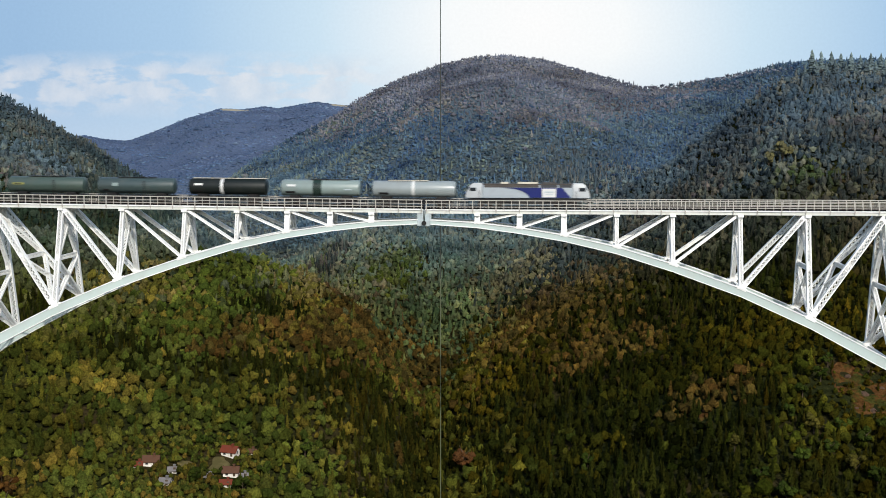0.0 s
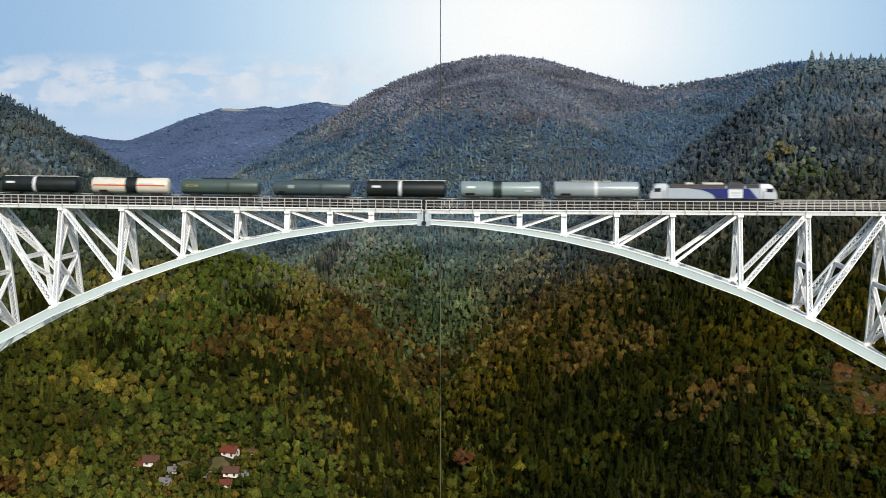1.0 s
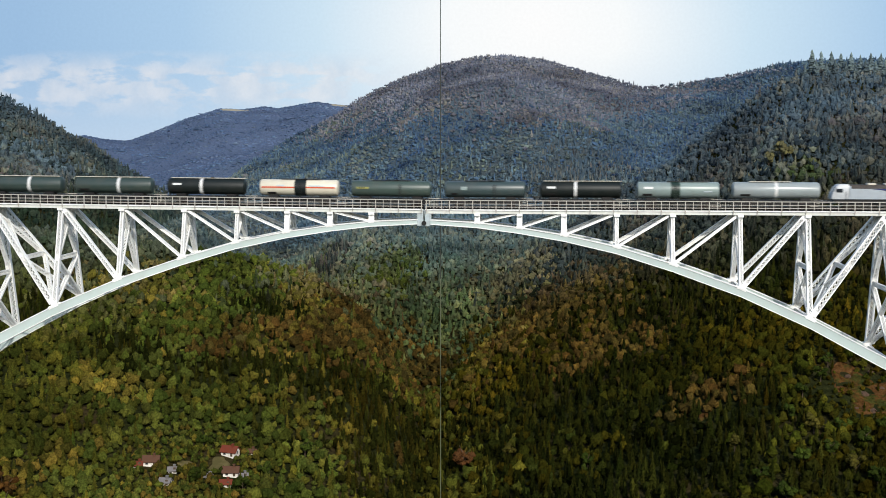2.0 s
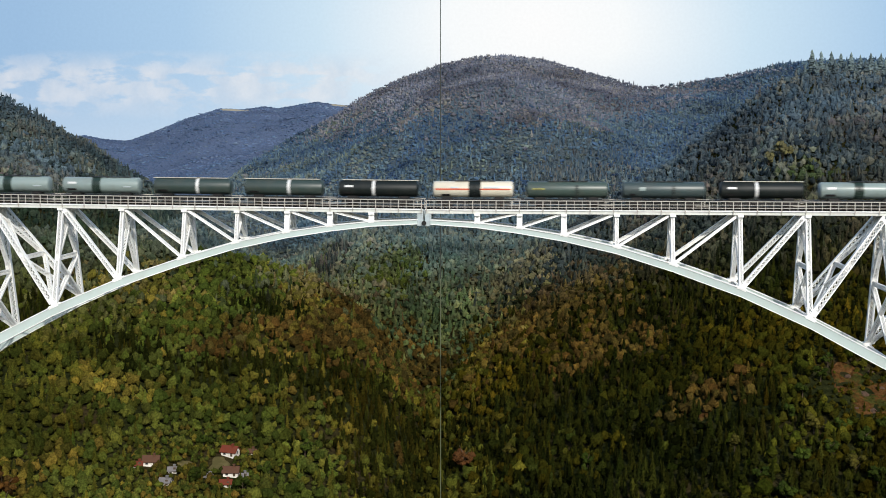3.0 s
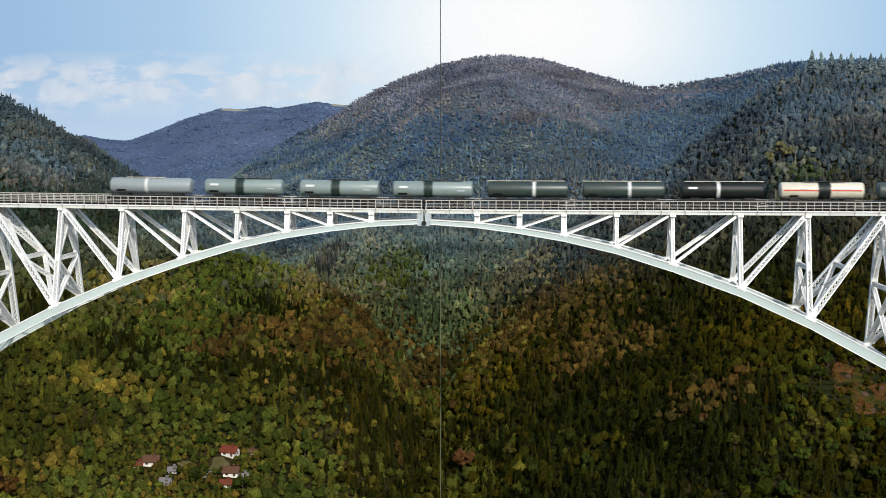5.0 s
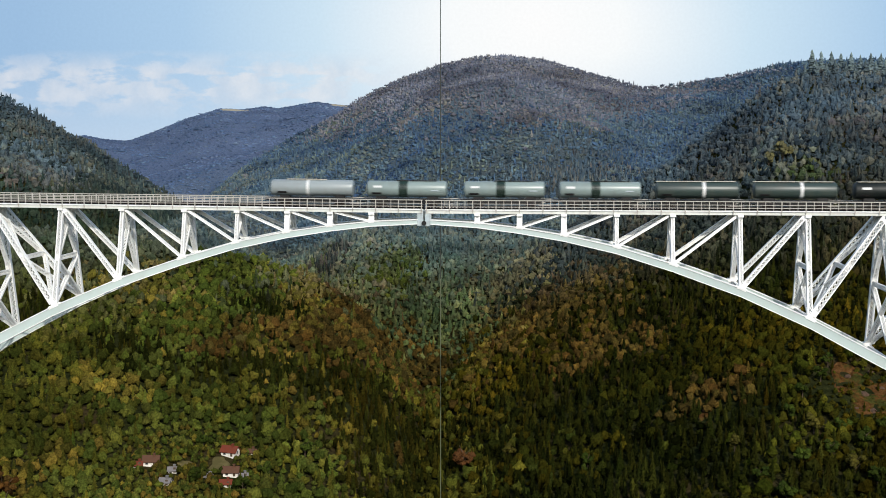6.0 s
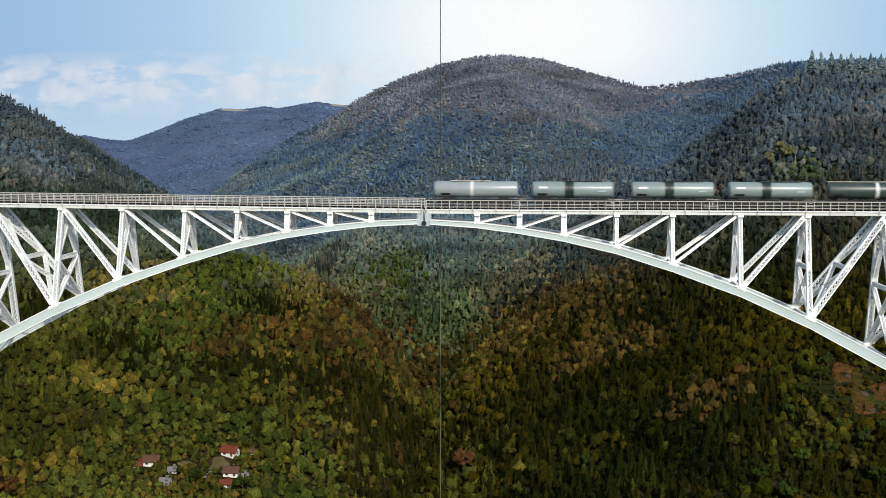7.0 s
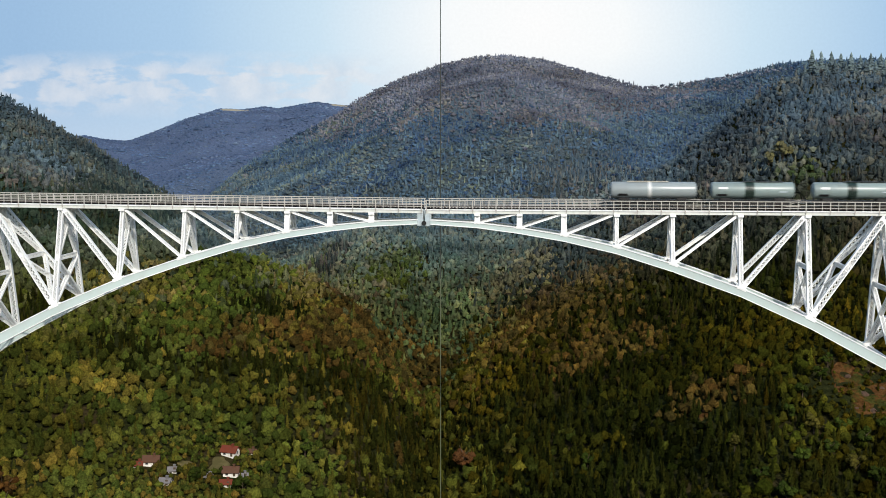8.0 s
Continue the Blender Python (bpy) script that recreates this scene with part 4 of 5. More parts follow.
def build_tree(at, tall, leaf, label, conifer=False, seed=1):
    """A tapered trunk with limbs and a ragged crown of many clumps."""
    r = random.Random(seed)
    z = float(ground_height(at[0], at[1]))
    tree = thing("conifer" if conifer else "tree", label, "tree", matrix=pose(at[0], at[1], z - 0.004, 0, 0, r.uniform(0, 360)))
    bm = bmesh.new()
    add_rod(bm, (0, 0, 0), (0, 0, tall * (0.96 if conifer else 0.6)), tall * 0.028, 7, tall * 0.006)
    for k in range(6):
        a, f = k * 2.4, 0.25 + 0.06 * k
        add_rod(bm, (0, 0, tall * f), (math.cos(a) * tall * 0.2, math.sin(a) * tall * 0.2, tall * (f + (0.02 if conifer else 0.2))), tall * 0.010, 5, tall * 0.004)
    part("trunk", bm, BARK, tree)
    bm = bmesh.new()
    if conifer:
        tiers = 11
        for i in range(tiers):
            f = 0.14 + 0.84 * i / tiers
            rad = tall * 0.27 * (1 - f) ** 0.8 + tall * 0.012
            n = 11
            ring = [bm.verts.new((math.cos(6.2832 * k / n + i) * rad * r.uniform(0.45, 1.3), math.sin(6.2832 * k / n + i) * rad * r.uniform(0.45, 1.3),
                                  tall * (f - 0.035 + r.uniform(-0.02, 0.02)))) for k in range(n)]
            tip = bm.verts.new((0, 0, tall * min(1.0, f + 0.13)))
            core = bm.verts.new((0, 0, tall * f))
            for k in range(n):
                bm.faces.new((ring[k], ring[(k + 1) % n], tip))
                bm.faces.new((ring[(k + 1) % n], ring[k], core))
    else:
        bm.free()
        V, F, n = [], [], 0
        # large trees carry more and smaller clumps
        clumps, small = (30, 0.62) if tall > 0.18 else (13, 0.9)
        for k in range(clumps):
            cv, cf = crown_round(2, 60, 9)
            u, a, f = r.random() ** 0.5, r.uniform(0, 6.28), r.uniform(-1, 1)
            p = np.array([math.cos(a) * u * 0.26, math.sin(a) * u * 0.26, 0.40 + 0.24 * f * math.sqrt(max(0.05, 1 - u * u))])
            V.append((cv * [1, 1, 0.8] * r.uniform(0.36, 0.5) * small + p) * tall)
            F.append(cf + n)
            n += len(cv)
        part("crown", raw_mesh("crown", np.concatenate(V), np.concatenate(F), leaf), leaf, tree)
        return tree
    part("crown", bm, leaf, tree)
    return tree


def build_patch(name, at, rx, ry, mat, label, category, lumps=0.0, lift=0.006):
    """An uneven patch of open ground that follows the hillside."""
    bm = bmesh.new()
    rows = []
    for i in range(9):
        ring = []
        for k in range(28):
            a = 6.2832 * k / 28
            g = i / 8 * (1 + 0.18 * math.sin(3 * a + at[0] * 9) + 0.1 * math.sin(5 * a + 1))
            x, y = at[0] + math.cos(a) * rx * g, at[1] + math.sin(a) * ry * g
            z = float(ground_height(x, y)) + (lift if i < 8 else -0.02) + (lumps * noise.noise(Vector((x * 14, y * 14, 3))) if i < 8 else 0)
            ring.append(bm.verts.new((x, y, z)))
        rows.append(ring)
    for r0, r1 in zip(rows[1:], rows[2:]):
        for k in range(28):
            bm.faces.new((r0[k], r1[k], r1[(k + 1) % 28], r0[(k + 1) % 28]))
    bm.faces.new(rows[1])
    for v in rows[0]:
        bm.verts.remove(v)
    for f in bm.faces:
        f.smooth = True
    tagged(part(name, bm, mat), label, category, kind="structure")


def build_rock(at, size, seed):
    r = random.Random(seed)
    bm = bmesh.new()
    bmesh.ops.create_icosphere(bm, subdivisions=2, radius=size)
    for v in bm.verts:
        v.co *= 1 + 0.5 * noise.noise(v.co * (1.6 / size) + Vector((seed, 0, 0)))
        v.co.z *= 0.6
    z = float(ground_height(at[0], at[1]))
    ob = part("rock", bm, BUSH_ROCK, None, matrix=pose(at[0], at[1], z + size * 0.1, r.uniform(-20, 20), r.uniform(-20, 20), r.uniform(0, 360)))
    tagged(ob, "weathered reddish grey rock on the bare hillside", "rock", "rocks of the bare hillside")


build_house((-1.597, 2.774), (0.038, 0.025, 0.011), 12, TILE_RED, "small white house with an orange-red tiled roof")
build_house((-1.545, 2.81), (0.068, 0.045, 0.020), 8, TILE_BROWN, "long white house with a brown tiled roof")
build_house((-1.435, 2.669), (0.046, 0.030, 0.014), -6, SLATE, "white house with a grey slate roof")
build_house((-1.224, 3.001), (0.073, 0.048, 0.022), -14, TILE_RED, "white house with a red tiled roof above the meadow")
build_house((-1.176, 2.827), (0.067, 0.044, 0.020), 6, TILE_BROWN, "white house with a brown tiled roof")
build_house((-1.174, 2.728), (0.048, 0.031, 0.014), 4, TILE_RED, "small white house with a bright red roof")
build_house((-1.13, 3.043), (0.035, 0.023, 0.010), 0, TILE_BROWN, "low barn with a brown roof among trees")
build_house((-1.434, 2.777), (0.037, 0.025, 0.011), 10, SLATE, "low white shed with a grey roof")
build_house((-1.115, 2.815), (0.032, 0.022, 0.012), 20, SLATE, "small white outbuilding with a pale grey roof")
build_house((-1.262, 2.768), (0.030, 0.020, 0.011), -18, SLATE, "small white outbuilding with a pale grey roof")
build_patch("meadow", (-1.252, 2.893), 0.045, 0.085, MEADOW, "dry grass meadow between the houses", "meadow")
build_patch("meadow", (-1.396, 2.845), 0.044, 0.044, MEADOW, "small dry grass field by the village", "meadow")
build_patch("bare_slope", (1.691, 3.219), 0.100, 0.155, ROCK, "bare reddish brown rocky slope between trees", "bare slope", 0.02)
build_patch("bare_slope", (1.751, 3.048), 0.120, 0.165, ROCK, "bare reddish brown rocky slope between trees", "bare slope", 0.02)
build_patch("bare_slope", (1.895, 3.114), 0.130, 0.190, ROCK, "bare reddish brown rocky slope between trees", "bare slope", 0.02)
build_patch("bare_slope", (0.998, 3.101), 0.025, 0.040, ROCK, "bare reddish brown rocky slope between trees", "bare slope", 0.02)
build_patch("bare_slope", (1.675, 3.321), 0.054, 0.050, ROCK, "bare reddish brown rocky slope between trees", "bare slope", 0.02)
build_rock((1.685, 3.251), 0.0177, 3)
build_rock((1.724, 3.092), 0.0230, 4)
build_rock((1.726, 2.949), 0.0196, 5)
build_rock((1.655, 2.961), 0.0140, 6)
build_rock((1.818, 3.16), 0.0175, 7)
build_rock((1.805, 3.313), 0.0149, 8)
build_rock((1.01, 3.154), 0.0113, 9)
build_rock((0.984, 3.091), 0.0112, 10)
build_tree((-0.152, 3.545), 0.192, RUSSET, "rust red leafy tree in the dark wood", False, 11)
build_tree((0.084, 3.376), 0.099, GOLD, "golden yellow leafy tree", False, 12)
build_tree((0.459, 2.948), 0.092, GREEN, "bright green leafy tree", False, 13)
build_tree((-1.358, 3.013), 0.103, GREEN, "green leafy tree beside the village", False, 14)
build_tree((-1.016, 2.83), 0.109, GREEN, "green leafy tree beside the village", False, 15)
build_tree((-1.305, 2.685), 0.108, GREEN, "round green tree below the houses", False, 16)
build_tree((-1.078, 2.654), 0.116, GREEN, "round green tree below the houses", False, 17)
build_tree((-0.885, 3.098), 0.114, GREEN, "green leafy tree on the slope", False, 18)
build_tree((1.9, 6.078), 0.208, HAZED_GOLD, "large golden yellow tree on the ridge", False, 19)
build_tree((1.812, 6.118), 0.148, HAZED_GOLD, "golden yellow tree on the ridge", False, 20)
build_tree((-2.336, 3.229), 0.106, GOLD, "yellowing leafy tree on the slope", False, 21)
build_tree((-0.65, 4.757), 0.123, GOLD, "pale yellow tree in the wood", False, 22)
build_tree((1.431, 3.026), 0.101, GREEN, "bright green leafy tree on the dark slope", False, 23)
build_tree((1.546, 3.185), 0.099, GREEN, "bright green leafy tree on the dark slope", False, 24)
build_tree((1.341, 2.843), 0.103, GREEN, "bright green leafy tree on the dark slope", False, 25)
build_tree((1.421, 2.734), 0.112, GOLD, "yellowing leafy tree on the dark slope", False, 26)
build_tree((1.543, 2.724), 0.107, GREEN, "bright green leafy tree on the dark slope", False, 27)
build_tree((1.613, 2.619), 0.116, GREEN, "bright green leafy tree on the dark slope", False, 28)
build_tree((1.705, 2.743), 0.103, GREEN, "bright green leafy tree on the dark slope", False, 29)
build_tree((1.323, 2.479), 0.112, GREEN, "bright green leafy tree on the dark slope", False, 30)
build_tree((1.519, 2.42), 0.116, GOLD, "yellowing leafy tree on the dark slope", False, 31)
build_tree((1.582, 2.317), 0.114, GREEN, "bright green leafy tree on the dark slope", False, 32)
build_tree((1.143, 2.428), 0.100, GREEN, "bright green leafy tree on the dark slope", False, 33)
build_tree((1.218, 2.255), 0.111, GREEN, "bright green leafy tree on the dark slope", False, 34)
build_tree((1.454, 2.554), 0.103, GREEN, "bright green leafy tree on the dark slope", False, 35)
build_tree((1.085, 2.724), 0.090, GOLD, "yellowing leafy tree on the dark slope", False, 36)
build_tree((1.612, 3.336), 0.089, GREEN, "bright green leafy tree on the dark slope", False, 37)
build_tree((2.554, 8.314), 0.224, HAZED_SPRUCE, "spruce standing on the ridge line, its needles tinted with haze", True, 38)
build_tree((4.322, 16.023), 0.328, HAZED_SPRUCE, "spruce standing on the ridge line, its needles tinted with haze", True, 39)
build_tree((2.716, 8.309), 0.209, HAZED_SPRUCE, "spruce standing on the ridge line, its needles tinted with haze", True, 40)
build_tree((4.552, 15.786), 0.297, HAZED_SPRUCE, "spruce standing on the ridge line, its needles tinted with haze", True, 41)
build_tree((4.648, 15.578), 0.322, HAZED_SPRUCE, "spruce standing on the ridge line, its needles tinted with haze", True, 42)
build_tree((4.777, 15.558), 0.267, HAZED_SPRUCE, "spruce standing on the ridge line, its needles tinted with haze", True, 43)
build_tree((4.884, 15.414), 0.311, HAZED_SPRUCE, "spruce standing on the ridge line, its needles tinted with haze", True, 44)
build_tree((5.026, 15.42), 0.293, HAZED_SPRUCE, "spruce standing on the ridge line, its needles tinted with haze", True, 45)
build_tree((5.135, 15.328), 0.311, HAZED_SPRUCE, "spruce standing on the ridge line, its needles tinted with haze", True, 46)
build_tree((-2.027, 2.308), 0.225, RUSTY, "dark leafy tree with rust-orange leaves on the slope", False, 70)
build_tree((-1.975, 2.205), 0.190, LIME, "bright yellow-green leafy tree on the slope", False, 71)
build_tree((-2.145, 2.431), 0.218, RUSTY, "dark leafy tree with rust-orange leaves on the slope", False, 72)
build_tree((2.496, 8.308), 0.109, HAZED_SPRUCE, "spruce standing on the ridge line, its needles tinted with haze", True, 40)
build_tree((2.576, 8.236), 0.141, HAZED_SPRUCE, "spruce standing on the ridge line, its needles tinted with haze", True, 41)
build_tree((2.658, 8.242), 0.131, HAZED_SPRUCE, "spruce standing on the ridge line, its needles tinted with haze", True, 42)
build_tree((2.741, 8.248), 0.153, HAZED_SPRUCE, "spruce standing on the ridge line, its needles tinted with haze", True, 43)
build_tree((2.827, 8.253), 0.142, HAZED_SPRUCE, "spruce standing on the ridge line, its needles tinted with haze", True, 44)
build_tree((2.909, 8.257), 0.137, HAZED_SPRUCE, "spruce standing on the ridge line, its needles tinted with haze", True, 45)
build_tree((2.997, 8.266), 0.154, HAZED_SPRUCE, "spruce standing on the ridge line, its needles tinted with haze", True, 46)
build_tree((3.083, 8.269), 0.143, HAZED_SPRUCE, "spruce standing on the ridge line, its needles tinted with haze", True, 47)
build_tree((3.164, 8.272), 0.155, HAZED_SPRUCE, "spruce standing on the ridge line, its needles tinted with haze", True, 48)
build_patch("clearing", (-8.15, 30.0), 0.40, 0.26, PALE_GRASS, "pale treeless grass on the far crest", "clearing")
build_patch("clearing", (-5.37, 30.75), 0.28, 0.22, PALE_GRASS, "pale treeless grass on the far crest", "clearing")


# ---------------------------------------------------------------- train
RAIL_TOP = DECK_TOP + 0.0054
GREY = painted("tank_grey", (0.21, 0.265, 0.25), (0.16, 0.15, 0.13, 1), 0.35, 0.35, scale=30)
SILVER = painted("tank_silver", (0.26, 0.295, 0.295), (0.2, 0.18, 0.15, 1), 0.3, 0.28, 0.0, scale=30)
BLACK = painted("tank_black", (0.006, 0.010, 0.009), (0.05, 0.045, 0.035, 1), 0.3, 0.5, scale=30, gloss=0.3)
OLIVE = painted("tank_olive", (0.048, 0.074, 0.062), (0.1, 0.085, 0.06, 1), 0.35, 0.4, scale=30)
SLATE_GREEN = painted("tank_slate_green", (0.040, 0.062, 0.062), (0.1, 0.09, 0.07, 1), 0.35, 0.4, scale=30)
DARK_OLIVE = painted("tank_dark_olive", (0.030, 0.048, 0.042), (0.1, 0.085, 0.06, 1), 0.35, 0.4, scale=30)
CREAM = painted("tank_cream", (0.62, 0.57, 0.45), (0.35, 0.28, 0.2, 1), 0.3, 0.35, scale=30)
ORANGE = painted("stripe_orange", (0.55, 0.07, 0.02), (0.2, 0.06, 0.03, 1), 0.2, 0.4)
WHITE = painted("marking_white", (0.62, 0.62, 0.60), (0.3, 0.27, 0.22, 1), 0.2, 0.4)
YELLOW = painted("marking_yellow", (0.22, 0.21, 0.045), (0.2, 0.16, 0.06, 1), 0.2, 0.4)
BAND_GREEN = painted("band_dark_green", (0.012, 0.028, 0.02), (0.05, 0.05, 0.04, 1), 0.2, 0.4)
BLUE = painted("loco_blue", (0.006, 0.013, 0.115), (0.03, 0.03, 0.06, 1), 0.2, 0.3)
LOCO_GREY = painted("loco_grey", (0.33, 0.37, 0.40), (0.2, 0.18, 0.16, 1), 0.2, 0.35)
ROOF_TAN = painted("loco_roof", (0.045, 0.036, 0.028), (0.08, 0.07, 0.06, 1), 0.5, 0.7)
ROOF_DARK = painted("loco_roof_dark", (0.03, 0.03, 0.03), (0.15, 0.12, 0.09, 1), 0.4, 0.6)
CREAM_AND_SHEEN = painted("cream_and_sheen", (0.55, 0.50, 0.40), (0.2, 0.16, 0.12, 1), 0.4, 0.5)
CAB = painted("cab_pale", (0.40, 0.42, 0.43), (0.25, 0.23, 0.2, 1), 0.3, 0.4)
LAMP = painted("lamp_glass", (0.7, 0.68, 0.6), (0.4, 0.4, 0.3, 1), 0.1, 0.1)
TANK_R, TANK_Z, TANK_L = 0.0168, 0.0347, 0.1690


def tank_skin(r, l, z, r_end=None, seg=24):
    """A tank with domed ends, along x."""
    bm = bmesh.new()
    prof = [(-l / 2, 0.12), (-l / 2 + 0.0004, 0.55), (-l / 2 + 0.0013, 0.82), (-l / 2 + 0.0028, 0.96), (-l / 2 + 0.005, 1.0)]
    prof += [(-p[0], p[1]) for p in reversed(prof)]
    add_loft(bm, [[(x, math.cos(6.2832 * k / seg) * r * g, z + math.sin(6.2832 * k / seg) * r * g) for k in range(seg)] for x, g in prof])
    return smooth(bm, 0.6)


def hoop(x, wide, r, z, seg=28):
    """A band that lies round the tank."""
    bm = bmesh.new()
    add_loft(bm, [[(x + dx, math.cos(6.2832 * k / seg) * rr, z + math.sin(6.2832 * k / seg) * rr) for k in range(seg)]
                  for dx, rr in ((-wide / 2, r - 0.0004), (-wide / 2, r + 0.0007), (wide / 2, r + 0.0007), (wide / 2, r - 0.0004))], close=False)
    return smooth(bm, 0.6)


def side_plate(x0, x1, z0, z1, s, r=TANK_R, zc=TANK_Z, rows=4, out=0.0006):
    """A thin plate curved onto the tank's flank."""
    bm = bmesh.new()
    a0, a1 = math.asin(max(-1, min(1, (z0 - zc) / r))), math.asin(max(-1, min(1, (z1 - zc) / r)))
    inner, outer = [], []
    for k in range(rows + 1):
        a = a0 + (a1 - a0) * k / rows
        for ring, rr in ((inner, r - 0.0003), (outer, r + out)):
            ring.append((s * math.cos(a) * rr, zc + math.sin(a) * rr))
    loop = outer + inner[::-1]
    add_loft(bm, [[(x, y, z) for y, z in loop] for x in (x0, x1)])
    return bm


def build_bogie(vehicle, x, base=0.0103, wheel_r=0.0053, axles=2):
    """A bogie with side frames and its wheels."""
    bm = bmesh.new()
    span = base * (axles - 1)
    for s in (-1, 1):
        add_box(bm, (span + 0.012, 0.0018, 0.0035), (x, s * 0.0118, 0.0062), bevel=0.0006)
        for k in range(axles):
            add_box(bm, (0.0042, 0.0026, 0.0042), (x - span / 2 + k * base, s * 0.0124, 0.0054), bevel=0.0005)
        for k in range(3):
            add_rod(bm, (x - 0.002 + k * 0.002, s * 0.0128, 0.003), (x - 0.002 + k * 0.002, s * 0.0128, 0.008), 0.0008, 6)
    add_box(bm, (0.006, 0.024, 0.004), (x, 0, 0.008))
    bogie = part("bogie", bm, IRON, vehicle, "dark weathered two-axle bogie")
    for k in range(axles):
        bm = bmesh.new()
        cx = x - span / 2 + k * base
        for s in (-1, 1):
            add_rod(bm, (cx, s * 0.0082, wheel_r), (cx, s * 0.0102, wheel_r), wheel_r, 18)
            add_rod(bm, (cx, s * 0.0077, wheel_r), (cx, s * 0.0082, wheel_r), wheel_r + 0.0008, 18)
        add_rod(bm, (cx, -0.0082, wheel_r), (cx, 0.0082, wheel_r), 0.001, 8)
        part("wheelset", smooth(bm), RUST, bogie, "worn steel wheels on an axle")


def build_ends(vehicle, half, z=0.0118):
    """Buffers and couplings at both ends."""
    for e in (-1, 1):
        bm = bmesh.new()
        for s in (-1, 1):
            add_rod(bm, (e * half, s * 0.010, z), (e * (half + 0.006), s * 0.010, z), 0.0012, 10)
            add_rod(bm, (e * (half + 0.006), s * 0.010, z), (e * (half + 0.007), s * 0.010, z), 0.0028, 14)
        part("buffers", smooth(bm), IRON, vehicle)
        bm = bmesh.new()
        add_box(bm, (0.013, 0.003, 0.0025), (e * (half + 0.004), 0, z - 0.004), bevel=0.0006)
        part("coupling", bm, IRON, vehicle)


def build_wagon(skin, label, band=None, sign=None, stripe=None, walkway=0.0, length=TANK_L):
    """A bogie tank wagon, built at the origin with its wheels on z = 0."""
    w = thing("tank_wagon", label, "tank wagon", "tank wagons of the train")
    part("tank", tank_skin(TANK_R, length, TANK_Z), skin, w)
    bm = bmesh.new()
    for s in (-1, 1):
        add_box(bm, (length + 0.006, 0.002, 0.0035), (0, s * 0.0085, 0.0125))
        for e in (-1, 1):
            add_box(bm, (0.022, 0.0025, 0.006), (e * (length / 2 - 0.030), s * 0.0085, 0.0165), bevel=0.0006)
    for e in (-1, 1):
        add_box(bm, (0.003, 0.026, 0.0045), (e * (length / 2 + 0.002), 0, 0.0125), bevel=0.0005)
    for k in range(5):
        add_box(bm, (0.003, 0.018, 0.003), ((k - 2) * 0.03, 0, 0.0125))
    part("underframe", bm, IRON, w, "dark underframe with saddles")
    for e in (-1, 1):
        build_bogie(w, e * (length / 2 - 0.030))
    build_ends(w, length / 2 + 0.0035)
    top = TANK_Z + TANK_R
    bm = bmesh.new()
    add_rod(bm, (0.012, 0, top - 0.001), (0.012, 0, top + 0.0018), 0.0042, 14)
    add_rod(bm, (0.012, 0, top + 0.0018), (0.012, 0, top + 0.0026), 0.0032, 14)
    part("manhole", smooth(bm), IRON, w, "dark round manhole cover")
    bm = bmesh.new()
    # on dark tanks the strip runs full length as a painted highlight
    long = length - 0.008 if skin in (BLACK, DARK_OLIVE) else 0.084
    mid = max(-length / 2 + long / 2, min(length / 2 - long / 2, walkway))
    add_box(bm, (long, 0.012, 0.0010), (mid, 0, top + 0.0012))
    for k in range(9):
        add_box(bm, (0.001, 0.014, 0.0012), (mid + (k - 4) / 8.4 * long, 0, top + 0.0007))
    part("walkway", bm, CREAM_AND_SHEEN if skin in (BLACK, DARK_OLIVE, SILVER) else IRON, w, "narrow walkway on top of the tank, a painted highlight on dark tanks")
    for s in (-1, 1) if band is None or band[1] > 0.01 else ():
        bm = bmesh.new()
        lx = walkway + 0.020 if band is None else band[0]
        for k in (-1, 1):
            add_box(bm, (0.0006, 0.0006, 0.030), (lx + k * 0.0022, s * (TANK_R + 0.0014), TANK_Z - 0.004))
        for k in range(7):
            add_box(bm, (0.0044, 0.0006, 0.0006), (lx, s * (TANK_R + 0.0014), TANK_Z - 0.018 + k * 0.0045))
        part("ladder", bm, IRON if band is None else band[2], w)
    if band:
        part("band", hoop(band[0], band[1], TANK_R, TANK_Z), band[2], w, band[3])
    for x0, x1, z0, z1, mat, text in (sign or ()):
        for s in (-1, 1):
            part("sign_plate", side_plate(s * -1 * x0 if s == 1 else x0, s * -1 * x1 if s == 1 else x1, z0, z1, s), mat, w, text)
    if stripe:
        for s in (-1, 1):
            part("stripe", side_plate(-length / 2 + 0.006, length / 2 - 0.006, TANK_Z - 0.0005, TANK_Z + 0.0022, s, out=0.0004), stripe, w, "orange-red stripe along the tank")
    bm = bmesh.new()
    add_rod(bm, (0.0, 0, 0.010), (0.018, 0, 0.010), 0.0035, 12)
    add_box(bm, (0.010, 0.022, 0.004), (-0.014, 0, 0.009), bevel=0.0005)
    # dark block added to stand in for the shade between the bogies
    add_box(bm, (length - 0.012, 0.012, 0.008), (0, 0, 0.0072))
    part("brake_gear_and_shade_block", smooth(bm), IRON, w)
    return w


